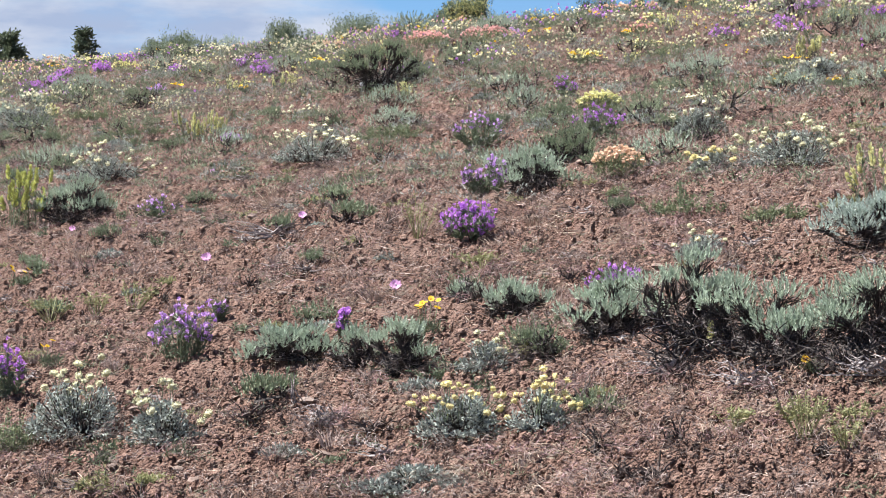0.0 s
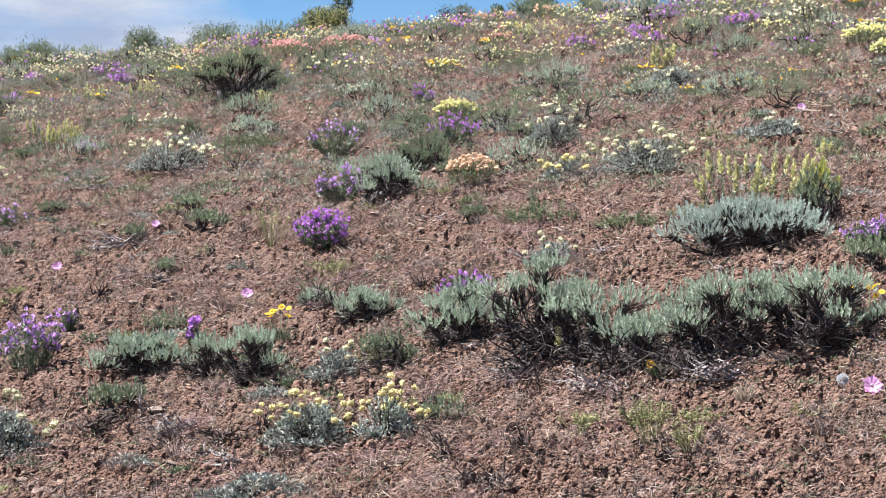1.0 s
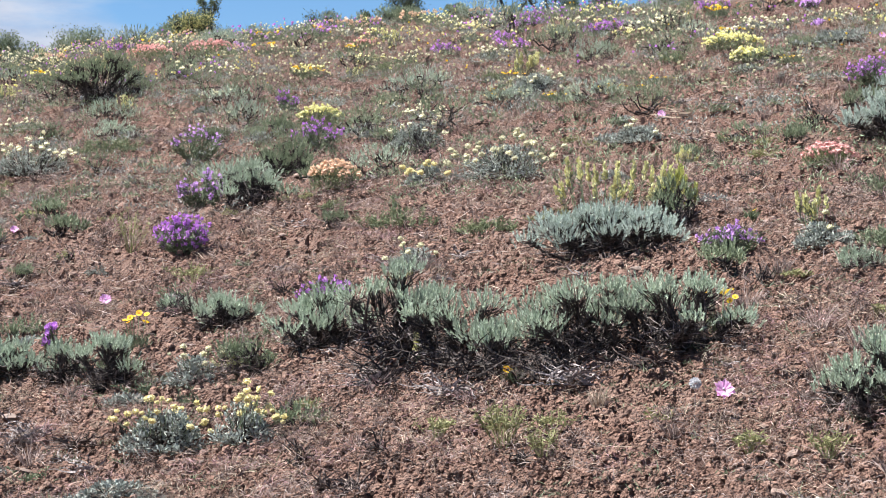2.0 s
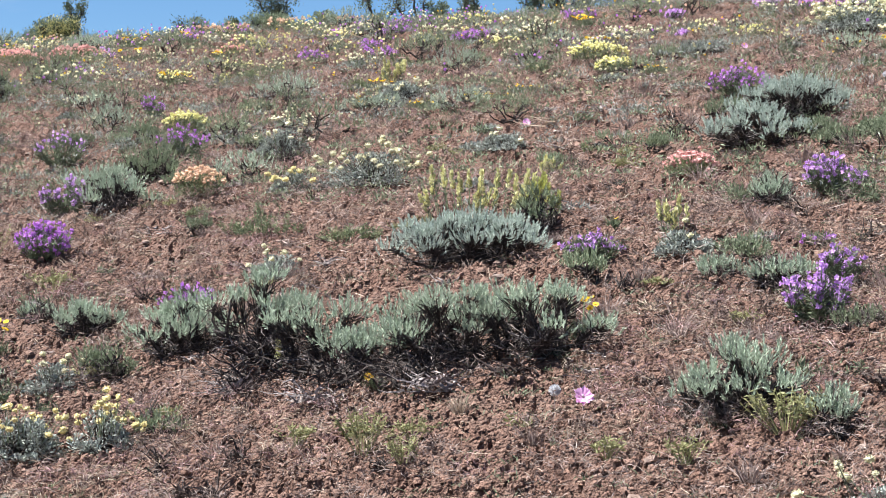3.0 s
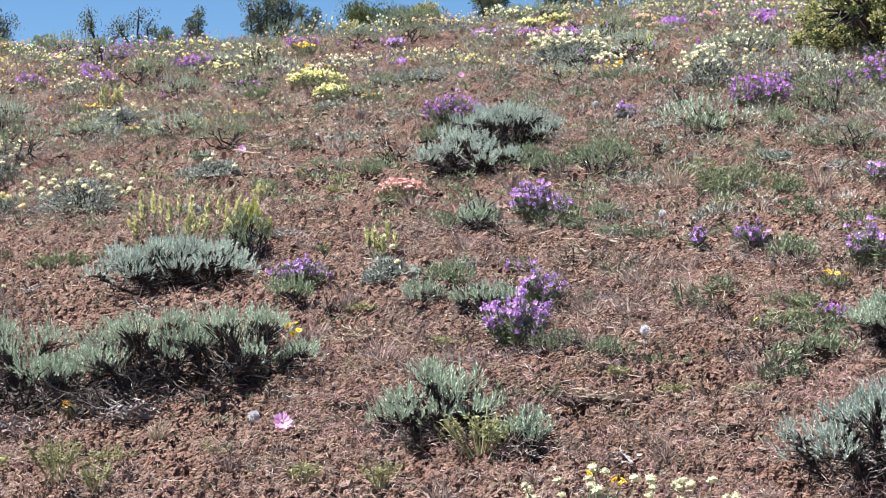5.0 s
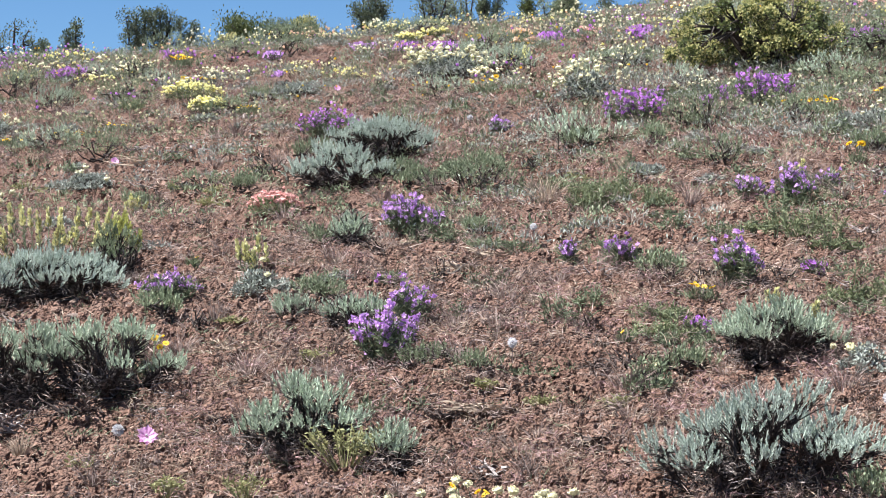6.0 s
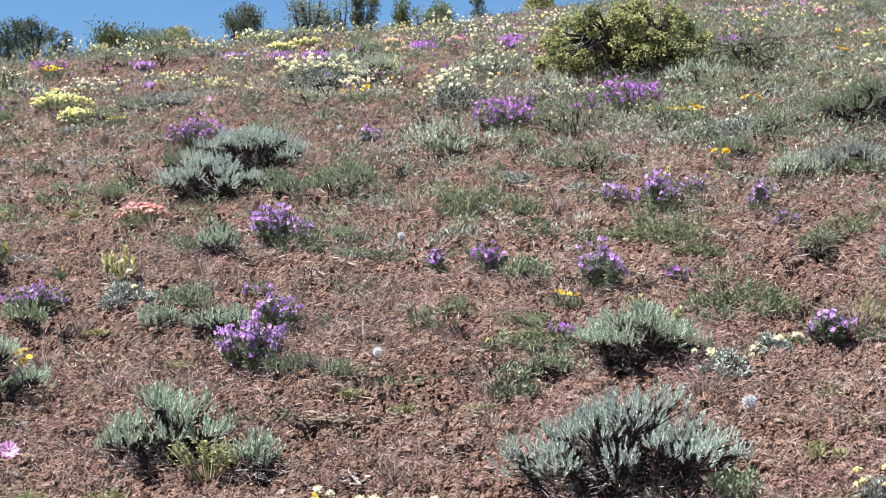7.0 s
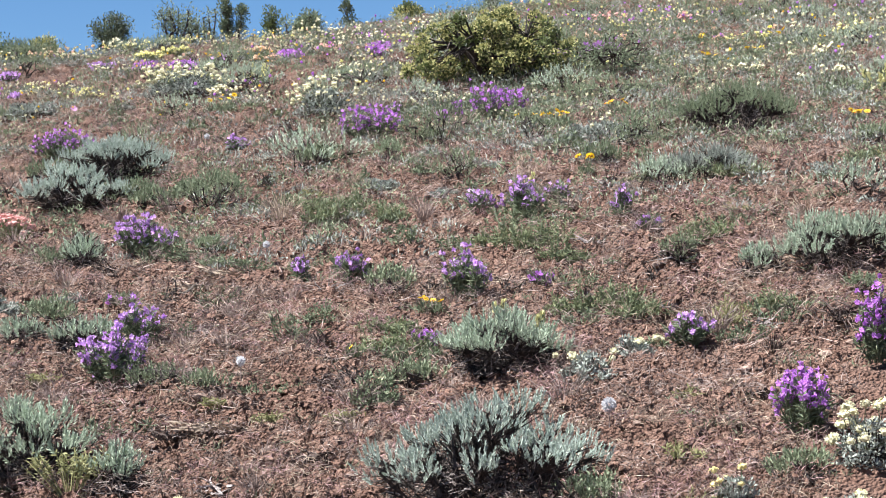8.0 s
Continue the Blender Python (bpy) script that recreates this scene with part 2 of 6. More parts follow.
class Geo:
    """Collects many small faces, then makes one mesh of them."""

    def __init__(self, seed):
        self.rng = np.random.default_rng(seed)
        self.v, self.q, self.t, self.n = [], [], [], 0

    def put(self, v, quads=None, tris=None):
        if quads is not None:
            self.q.append(quads + self.n)
        if tris is not None:
            self.t.append(tris + self.n)
        self.v.append(v)
        self.n += len(v)

    def leaves(self, base, way, length, width, wide=0.55, fold=0.25, sag=0.0, side=None):
        """Pointed blades, one folded quad each."""
        n = len(base)
        way = unit(way)
        side = unit(np.cross(way, self.rng.normal(size=(n, 3)))) if side is None else unit(side)
        up = np.cross(side, way)
        length, width = np.broadcast_to(length, (n,))[:, None], np.broadcast_to(width, (n,))[:, None]
        mid = base + way * length * wide - up * width * fold
        tip = base + way * length
        tip[:, 2] -= np.broadcast_to(sag, (n,)) * length[:, 0]
        v = np.stack([base, mid + side * width / 2, tip, mid - side * width / 2], 1).reshape(-1, 3)
        self.put(v, np.arange(4 * n).reshape(n, 4))

    def tubes(self, a, b, r0, r1, sides=3):
        n = len(a)
        way = unit(b - a)
        s = unit(np.cross(way, np.array((0.31, 0.52, 0.79)) + 0 * way))
        u = np.cross(way, s)
        r0, r1 = np.broadcast_to(r0, (n,))[:, None, None], np.broadcast_to(r1, (n,))[:, None, None]
        ang = np.arange(sides) * 2 * math.pi / sides
        ring = np.cos(ang)[None, :, None] * s[:, None] + np.sin(ang)[None, :, None] * u[:, None]
        v = np.concatenate([a[:, None] + ring * r0, b[:, None] + ring * r1], 1).reshape(-1, 3)
        k = np.arange(sides)
        one = np.stack([k, (k + 1) % sides, (k + 1) % sides + sides, k + sides], 1)
        self.put(v, (one[None] + (np.arange(n) * 2 * sides)[:, None, None]).reshape(-1, 4))

    def path(self, pts, r0, r1, sides=4):
        """A bent, tapering stem along the points."""
        pts = np.asarray(pts, float)
        r = np.linspace(r0, r1, len(pts))
        for i in range(len(pts) - 1):
            self.tubes(pts[i:i + 1], pts[i + 1:i + 2], r[i], r[i + 1], sides)

    def lumps(self, centre, size, flat=1.0, rough=0.25):
        n = len(centre)
        size = np.broadcast_to(size, (n,))[:, None, None]
        v = ICO_V[None] * (1 + rough * self.rng.uniform(-1, 1, (n, 12, 1)))
        a = self.rng.uniform(0, 6.283, n)
        c, s = np.cos(a)[:, None], np.sin(a)[:, None]
        st = self.rng.uniform(0.75, 1.3, (n, 1))
        x, y, z = v[..., 0] * st, v[..., 1], v[..., 2] * np.broadcast_to(flat, (n,))[:, None]
        v = np.stack([c * x - s * y, s * x + c * y, z], -1) * size + centre[:, None]
        self.put(v.reshape(-1, 3), None, (ICO_F[None] + (np.arange(n) * 12)[:, None, None]).reshape(-1, 3))

    def crumbs(self, centre, size, rough=0.35):
        """Small eight-sided grains."""
        n = len(centre)
        v = np.array([(1, 0, 0), (-1, 0, 0), (0, 1, 0), (0, -1, 0), (0, 0, 0.8), (0, 0, -0.8)], float)[None] * (1 + rough * self.rng.uniform(-1, 1, (n, 6, 1)))
        a = self.rng.uniform(0, 6.283, n)
        c, s = np.cos(a)[:, None], np.sin(a)[:, None]
        v = np.stack([c * v[..., 0] - s * v[..., 1], s * v[..., 0] + c * v[..., 1], v[..., 2] + 0.35 * v[..., 0] * (c - 0.3)], -1) * size[:, None, None] + centre[:, None]
        f = np.array([(0, 2, 4), (2, 1, 4), (1, 3, 4), (3, 0, 4), (2, 0, 5), (1, 2, 5), (3, 1, 5), (0, 3, 5)])
        self.put(v.reshape(-1, 3), None, (f[None] + (np.arange(n) * 6)[:, None, None]).reshape(-1, 3))

    def mounds(self, centre, size, tall=0.9, rough=0.3):
        """Small crumbs that sit half in the soil: five-sided peaks, shaded round."""
        n, k = len(centre), 5
        a = np.arange(k) * 2 * math.pi / k + self.rng.uniform(0, 6, (n, 1))
        r = size[:, None] * (1 + rough * self.rng.uniform(-1, 1, (n, k)))
        low = np.stack([np.cos(a) * r, np.sin(a) * r, r * self.rng.uniform(-0.6, 0.1, (n, k))], -1) + centre[:, None]
        top = centre + size[:, None] * np.concatenate([self.rng.normal(0, 0.25, (n, 2)), tall * self.rng.uniform(0.6, 1.1, (n, 1))], 1)
        i = np.arange(k)
        f = np.stack([i, (i + 1) % k, np.full(k, k)], 1)
        self.put(np.concatenate([low, top[:, None]], 1).reshape(-1, 3), None, (f[None] + (np.arange(n) * (k + 1))[:, None, None]).reshape(-1, 3))

    def clods(self, centre, size, rough=0.28):
        """Rounded clods half in the soil: a foot ring, a shoulder ring and a top, each one uneven."""
        n, k = len(centre), 6
        a = np.arange(k) * 2 * math.pi / k + self.rng.uniform(0, 6, (n, 1))
        long = self.rng.uniform(0.75, 1.35, (n, 1))
        turn = self.rng.uniform(0, 6.28, (n, 1))
        rings = []
        for reach, rise, loose in ((1.0, -0.35, 0.15), (0.86, 0.42, 0.22)):
            r = size[:, None] * reach * (1 + rough * self.rng.uniform(-1, 1, (n, k)))
            u, v = np.cos(a) * r * long, np.sin(a) * r
            rings.append(np.stack([np.cos(turn) * u - np.sin(turn) * v, np.sin(turn) * u + np.cos(turn) * v, size[:, None] * (rise + loose * self.rng.uniform(-1, 1, (n, k)))], -1) + centre[:, None])
        top = centre + size[:, None] * np.concatenate([self.rng.normal(0, 0.2, (n, 2)), self.rng.uniform(0.6, 0.95, (n, 1))], 1)
        i, j = np.arange(k), (np.arange(k) + 1) % k
        f = np.concatenate([np.stack([i, j, j + k], 1), np.stack([i, j + k, i + k], 1), np.stack([i + k, j + k, np.full(k, 2 * k)], 1)])
        self.put(np.concatenate([*rings, top[:, None]], 1).reshape(-1, 3), None, (f[None] + (np.arange(n) * (2 * k + 1))[:, None, None]).reshape(-1, 3))

    def mesh(self, name, material, smooth=False):
        me = bpy.data.meshes.new(name)
        v = np.concatenate(self.v).astype(np.float32) if self.v else np.zeros((3, 3), np.float32)
        q = np.concatenate(self.q) if self.q else np.zeros((0, 4), int)
        t = np.concatenate(self.t) if self.t else np.zeros((0, 3), int)
        me.vertices.add(len(v))
        me.vertices.foreach_set("co", v.ravel())
        me.loops.add(4 * len(q) + 3 * len(t))
        me.loops.foreach_set("vertex_index", np.concatenate([q.ravel(), t.ravel()]).astype(np.int32))
        me.polygons.add(len(q) + len(t))
        start = np.concatenate([4 * np.arange(len(q)), 4 * len(q) + 3 * np.arange(len(t))]).astype(np.int32)
        me.polygons.foreach_set("loop_start", start)
        me.polygons.foreach_set("use_smooth", np.full(len(q) + len(t), smooth))
        me.materials.append(material)
        me.update(calc_edges=True)
        return me


def part(name, geo, material, parent, label="", smooth=False, many=False):
    """One mesh object under a thing; geo may also be a mesh that several parts share; many: pieces too small to pick apart."""
    ob = new(name, geo.mesh(name, material, smooth) if isinstance(geo, Geo) else geo)
    ob.parent = parent
    return tagged(ob, label, kind="stuff" if many else "") if label or many else ob


# ---- the ground ----
def hash2(ix, iy, seed):
    h = (ix.astype(np.int64) * 374761393 + iy.astype(np.int64) * 668265263 + seed * 974634777) & 0xFFFFFFFF
    h = ((h ^ (h >> 13)) * 1274126177) & 0xFFFFFFFF
    return ((h ^ (h >> 16)) & 0xFFFFFF) / float(0xFFFFFF)


def soft_noise(x, y, size, seed):
    x, y = np.asarray(x) / size, np.asarray(y) / size
    ix, iy = np.floor(x), np.floor(y)
    fx, fy = x - ix, y - iy
    fx, fy = fx * fx * (3 - 2 * fx), fy * fy * (3 - 2 * fy)
    a, b = hash2(ix, iy, seed), hash2(ix + 1, iy, seed)
    c, d = hash2(ix, iy + 1, seed), hash2(ix + 1, iy + 1, seed)
    return (a * (1 - fx) + b * fx) * (1 - fy) + (c * (1 - fx) + d * fx) * fy - 0.5


def lumpy(x, y, size, seed):
    """Rounded clods: height of the nearest random dome."""
    x, y = np.asarray(x) / size, np.asarray(y) / size
    ix, iy = np.floor(x), np.floor(y)
    best = np.zeros_like(x)
    for dx in (-1, 0, 1):
        for dy in (-1, 0, 1):
            jx, jy = ix + dx, iy + dy
            px, py = jx + hash2(jx, jy, seed), jy + hash2(jx, jy, seed + 7)
            r = 0.35 + 0.55 * hash2(jx, jy, seed + 13)
            d2 = ((x - px) ** 2 + (y - py) ** 2) / (r * r)
            best = np.maximum(best, np.sqrt(np.maximum(0, 1 - d2)) * r)
    return best


def hill(x, y):
    """The hillside: an even slope that rounds off at its crest, and runs out level far away."""
    x, y = np.asarray(x, float), np.asarray(y, float)
    s, q = 0.6456 * x + 0.7637 * y, 0.7637 * x - 0.6456 * y
    top = 11.4 + 0.55 * np.clip(q + 4.3, 0, 12) - 1.2
    u = np.clip(s - top, 0, 2.7)
    z = 0.2762 * np.minimum(s, top) + 0.2762 * u - 0.5 * (0.3562 / 2.7) * u * u - 0.08 * np.maximum(0, s - top - 2.7)
    z = np.maximum(z, -6.0)
    return z + 0.05 * soft_noise(x, y, 1.3, 3) + 0.03 * soft_noise(x, y, 0.45, 4)


def ground_at(x, y):
    return float(hill(x, y))


def fine_relief(x, y):
    return (0.016 * soft_noise(x, y, 0.16, 5) + 0.010 * soft_noise(x, y, 0.07, 6) + 0.026 * lumpy(x, y, 0.06, 11)
            + 0.017 * lumpy(x, y, 0.030, 12) + 0.012 * soft_noise(x, y, 0.024, 8))


def build_ground():
    az = np.concatenate([np.arange(-180, -14, 4.0), np.linspace(-13.5, 41.5, 540), np.arange(46, 180, 4.0)])
    r = np.concatenate([[0.05, 0.6, 1.2, 1.8, 2.3, 2.7, 3.0], np.linspace(3.2 ** -0.9, 20.0 ** -0.9, 500) ** (-1 / 0.9), [23, 26, 30, 36, 45, 60, 90, 150, 300, 700, 1500, 3000]])
    a, rr = np.meshgrid(np.radians(az), r)
    x, y = (rr * np.sin(a)), (rr * np.cos(a))
    deg = np.degrees(a)
    near = np.clip((26 - rr) / 5, 0, 1) * np.clip((rr - 2.9) / 0.4, 0, 1) * np.clip((deg + 14.2) * 1.5, 0, 1) * np.clip((42.2 - deg) * 1.5, 0, 1)
    rng = np.random.default_rng(5)
    crumbs = rng.normal(0, 0.0038, x.shape) * np.clip(rr / 6.0, 0.9, 1.8)
    crumbs -= np.where(rng.uniform(0, 1, x.shape) < 0.18, rng.uniform(0.010, 0.028, x.shape), 0)   # small pits between the clods
    z = hill(x, y) + (fine_relief(x, y) + crumbs) * near - 0.02
    g = Geo(1)
    nr, na = x.shape
    i, j = np.meshgrid(np.arange(nr - 1), np.arange(na), indexing="ij")
    k = (j + 1) % na
    quads = np.stack([i * na + k, (i + 1) * na + k, (i + 1) * na + j, i * na + j], -1).reshape(-1, 4)
    g.put(np.stack([x, y, z], -1).reshape(-1, 3), quads[:, ::-1])
    ob = new("ground", g.mesh("ground", SOIL))
    tagged(ob, "dry reddish-brown crumbly soil of a sloping hillside", "ground", kind="structure")


build_ground()


# ---- kinds of plants ----
COUNT = [100]
PLACED = []


def thing(name, x, y, label, category, group="", sink=0.0, room=0.06):
    COUNT[0] += 1
    PLACED.append((x, y, room))
    ob = new(name)
    ob.location = (x, y, ground_at(x, y) - sink)
    return tagged(ob, label, category, group), COUNT[0]


def disc(rng, n, power=0.5):
    a, r = rng.uniform(0, 6.2832, n), rng.uniform(0, 1, n) ** power
    return np.stack([r * np.cos(a), r * np.sin(a)], 1)


def even_disc(rng, n):
    """Places that fill a disc evenly, a little disturbed."""
    i = np.arange(n)
    r, a = np.sqrt((i + 0.5) / n), i * 2.39996 + rng.uniform(0, 6.28)
    return np.stack([r * np.cos(a), r * np.sin(a)], 1) + rng.normal(0, 0.07, (n, 2))


def up_ways(rng, n, spread):
    return unit(np.concatenate([rng.normal(0, spread, (n, 2)), np.ones((n, 1))], 1))


def sagebrush(x, y, w, h, leaf=SAGE, full=1.0, wood=1.0, label="grey-green sagebrush shrub with dark woody stems on dry soil", leaf_len=0.0115, joined=False, dense=7):
    """Woody branches that each end in a bunch of upright shoots set with small narrow leaves. joined: one mesh for all branches, for small far shrubs."""
    ob, seed = thing("sagebrush_shrub", x, y, label, "shrub", "sagebrush on the hillside", 0.01, w * 0.42)
    stems, fol, dead = Geo(seed), Geo(seed + 5000), Geo(seed + 9000)
    rng = np.random.default_rng(seed + 77)
    lobes = 7 if joined else int(max(6, min(26, (62 if wood <= 1 else 42) * w * full)))
    flat = even_disc(rng, lobes)
    d = np.linalg.norm(flat, axis=1)
    rad = np.clip(0.42 * w / math.sqrt(lobes) * rng.uniform(0.75, 1.4, lobes), 0.016, 0.062)
    mid = np.stack([flat[:, 0] * (w * 0.56 - 0.6 * rad), flat[:, 1] * (w * 0.46 - 0.6 * rad), np.zeros(lobes)], 1)
    mid[:, 2] = np.maximum(h - 0.6 * rad - 0.012, 0.45 * h) * (1 - (0.62 if wood <= 1 else 0.34) * np.minimum(d, 1.0) ** 2) * rng.uniform(0.58 if wood <= 1 else 0.46, 1.04, lobes) ** 0.8
    for c, r in zip(mid, rad):
        if not joined:
            stems, fol = Geo(seed + int(rng.integers(1e6))), Geo(seed + int(rng.integers(1e6)))
        foot = np.array([c[0] * 0.14 + rng.normal(0, 0.012), c[1] * 0.14 + rng.normal(0, 0.012), -0.01])
        knee = foot * 0.5 + c * 0.5 + np.array([c[0] * 0.16, c[1] * 0.16, -0.10 * c[2]]) + rng.normal(0, 0.014, 3)
        thick = (0.003 + 0.009 * w) * (1.0 if wood <= 1 else 1.35)
        stems.path([foot, (foot + knee) / 2 + rng.normal(0, 0.022, 3), knee, (knee + c) / 2 + rng.normal(0, 0.014, 3), c], thick, 0.0020, 3 if joined else 4)
        if not joined:
            n = int(4 + 10 * wood)
            a = knee + (c - knee) * rng.uniform(-0.6, 0.7, n)[:, None]
            m = a + unit(rng.normal(size=(n, 3)) + unit(c - foot) * 0.8) * rng.uniform(0.015, 0.05, (n, 1))
            b = m + unit(rng.normal(size=(n, 3)) + (0, 0, 0.2)) * rng.uniform(0.015, 0.04, (n, 1))
            stems.tubes(a, m, 0.0021, 0.0015)
            stems.tubes(m, b, 0.0015, 0.0008)
            for bag, n in ((stems, int(2 + 12 * wood)), (dead, int(2 + 11 * wood))):
                a = foot + (knee - foot) * rng.uniform(0.05, 1, (n, 1))
                m = a + unit(rng.normal(size=(n, 3)) * (1, 1, 0.5) + unit(c - foot) * 0.6) * rng.uniform(0.02, 0.06, (n, 1))
                b = m + unit(rng.normal(size=(n, 3)) * (1, 1, 0.6)) * rng.uniform(0.015, 0.045, (n, 1))
                m[:, 2], b[:, 2] = np.maximum(m[:, 2], 0.004), np.maximum(b[:, 2], 0.004)
                bag.tubes(a, m, 0.0017, 0.0012)
                bag.tubes(m, b, 0.0012, 0.0006)
        # slim upright shoots that fork off the branch end, each closely set with ascending leaves
        grow = leaf_len / 0.0115
        n = int(np.clip(30 * (r / 0.040) ** 1.3, 13, 54)) if not joined else 13
        lean = unit(rng.normal(size=(n, 3)) * (1, 1, 0.6) + (0, 0, 0.5) + unit(c - foot) * 0.4)
        spot = c + lean * (1.40, 1.40, 0.85) * r * rng.uniform(0.1, 1.0, (n, 1)) ** 0.6 - (0, 0, 0.014 * grow)
        spot[:, 2] = np.maximum(spot[:, 2], 0.006)
        axis = unit(lean * 0.5 + rng.normal(0, 0.17, (n, 3)) + (0, 0, 0.75))
        long = rng.uniform(0.016, 0.036, n) * grow
        start = c + (foot - c) * rng.uniform(0.04, 0.45, (n, 1))
        tied = slice(None, None, 3 if joined else 1)
        stems.tubes(start[tied], spot[tied], 0.0016, 0.0009)
        per = 2 * dense + 1 if not joined else 8
        k = (np.arange(per) + 0.5) / per
        turn = np.arange(per) * 2.4 + rng.uniform(0, 6.28, (n, 1))
        s1 = unit(np.cross(axis, (0.3, 0.9, 0.1)))
        s2 = np.cross(axis, s1)
        ring = np.cos(turn)[..., None] * s1[:, None] + np.sin(turn)[..., None] * s2[:, None]
        base = spot[:, None] + axis[:, None] * (long[:, None] * k)[..., None]
        lw = unit(axis[:, None] + ring * (0.72 - 0.42 * k)[:, None] + rng.normal(0, 0.12, (n, per, 3)))
        flat_side = np.cross(np.broadcast_to(axis[:, None], ring.shape), ring)
        many = n * per
        size = rng.uniform(0.75, 1.15, many) * leaf_len * (1.15 if joined else 1)
        fol.leaves(base.reshape(-1, 3), lw.reshape(-1, 3), size, rng.uniform(0.0026, 0.0036, many) * grow ** 0.7 * (1.35 if joined else 1), 0.68, 0.2, side=flat_side.reshape(-1, 3))
        if not joined:
            part("leaf_clump", fol, leaf, many=True, parent=part("branch", stems, BARK, ob, "dark grey forked woody branch"))
    if joined:
        part("branch_work", stems, BARK, ob, many=True)
        part("foliage", fol, leaf, ob)
    else:
        part("dead_twig_tangle", dead, DEADWOOD, ob, "thin bleached dead twigs low in the shrub", many=True)
    return ob


def head_mesh(seed, material, size=1.0, flat=0.72, florets=32):
    """A rounded umbel: a lump of tiny florets."""
    g = Geo(seed)
    way = unit(g.rng.normal(size=(florets, 3)) + (0, 0, 0.55))
    base = way * 0.62 * (1, 1, flat)
    g.leaves(base * 1.12, way + g.rng.normal(0, 0.35, (florets, 3)), 0.34, 0.34, 0.6, 0.4)
    g.lumps(np.zeros((1, 3)), 0.78, flat, 0.12)
    for a in g.v:
        a *= size
    return g.mesh("flower_head", material)


HEADS = {}


def heads_of(material, rng):
    key = (material.name, int(rng.integers(0, 4)))
    if key not in HEADS:
        HEADS[key] = head_mesh(700 + len(HEADS), material)
    return HEADS[key]


def buckwheat(x, y, w, h, heads=18, flower=CREAM, size=0.0135, leaf=SILVER, single=True, label="", mat_h=None, light=False):
    """A low cushion of small woolly leaves, with round flower heads on thin stalks above it."""
    words = {"cream_flower": "cream", "butter_yellow_flower": "butter-yellow", "lemon_yellow_flower": "lemon-yellow", "peach_flower": "peach", "coral_pink_flower": "coral-pink"}
    label = label or "silvery-leaved buckwheat mat with " + words.get(flower.name, "cream") + " pompom flower heads"
    ob, seed = thing("buckwheat_plant", x, y, label, "wildflower", "buckwheat on the hillside", 0.005, w * 0.4)
    mat, stalk, wood = Geo(seed), Geo(seed + 5000), Geo(seed + 9000)
    rng = mat.rng
    mh = mat_h if mat_h else h * 0.62
    tufts = int(np.clip(w * w * 3000, 32, 180)) if not light else 26
    f = even_disc(rng, int(tufts * 1.5))
    f = f[np.argsort(-soft_noise(f[:, 0] + seed, f[:, 1] + 3, 0.3, seed + 3) + 0.35 * np.linalg.norm(f, axis=1))[:tufts]]
    lift = (1 - 0.75 * np.linalg.norm(f, axis=1) ** 2) * (0.55 + 0.9 * (soft_noise(f[:, 0] + seed, f[:, 1], 0.45, seed) + 0.5))
    top = np.stack([f[:, 0] * w * 0.48, f[:, 1] * w * 0.42, mh * np.clip(lift, 0.15, 1)], 1)
    if not light:   # a skirt of leaves that lies on the soil
        k = tufts // 3
        f2 = unit(disc(rng, k)) * rng.uniform(0.75, 1.25, (k, 1))
        top = np.concatenate([top, np.stack([f2[:, 0] * w * 0.46, f2[:, 1] * w * 0.40, rng.uniform(0.05, 0.25, k) * mh], 1)])
        tufts += k
    per = 14 if not light else 12
    big = 1.3
    way = unit(rng.normal(size=(tufts, per, 3)) * (1, 1, 0.7) + (0, 0, 0.75))
    low = top * (0.30, 0.30, 0.0) + rng.normal(0, 0.006, (tufts, 3)) * (1, 1, 0.3)
    down = 0.75 * rng.uniform(0, 1, (tufts, per, 1)) ** 1.8
    base = top[:, None] + (low - top)[:, None] * down * (0.25, 0.25, 1.0) + way * 0.006 - (0, 0, 0.008)
    mat.leaves(base.reshape(-1, 3), way.reshape(-1, 3), rng.uniform(0.006, 0.012, tufts * per) * big, rng.uniform(0.0032, 0.0050, tufts * per) * big, 0.65)
    wood.tubes(low, top - (0, 0, 0.006), 0.0014, 0.0009)
    n = tufts // 2 if not light else 6
    a = top[rng.integers(0, tufts, n)] * (1, 1, 0.35) + rng.normal(0, 0.012, (n, 3)) * (1, 1, 0.2)
    wood.tubes(a, a + unit(rng.normal(size=(n, 3)) * (1, 1, 0.35)) * 0.028, 0.0011, 0.0006)
    if not light:
        part("woody_base", wood, BARK, ob, "dark woody base", many=True)
    part("leaf_mat", mat, leaf, ob, many=True)
    if heads:
        f = np.stack([top[:, 0] / (w * 0.48), top[:, 1] / (w * 0.42)], 1)[rng.integers(0, tufts, heads)]
        foot = np.stack([f[:, 0] * w * 0.36, f[:, 1] * w * 0.34, np.full(heads, mh * 0.4)], 1)
        tip = np.stack([f[:, 0] * w * 0.56 + rng.normal(0, 0.016, heads), f[:, 1] * w * 0.50 + rng.normal(0, 0.016, heads), h * rng.uniform(0.55, 1.0, heads) * (1 - 0.4 * np.linalg.norm(f, axis=1) ** 2)], 1)
        m = foot * 0.5 + tip * 0.5 + rng.normal(0, 0.004, (heads, 3))
        if light:
            stalk.tubes(foot, tip, 0.0013, 0.0011)
        else:
            stalk.tubes(foot, m, 0.0012, 0.0011)
            stalk.tubes(m, tip, 0.0011, 0.0010)
        part("stalk_growth", stalk, STALK, ob, "thin grey-green stalks", many=True)
        sizes = size * rng.uniform(0.7, 1.2, heads)
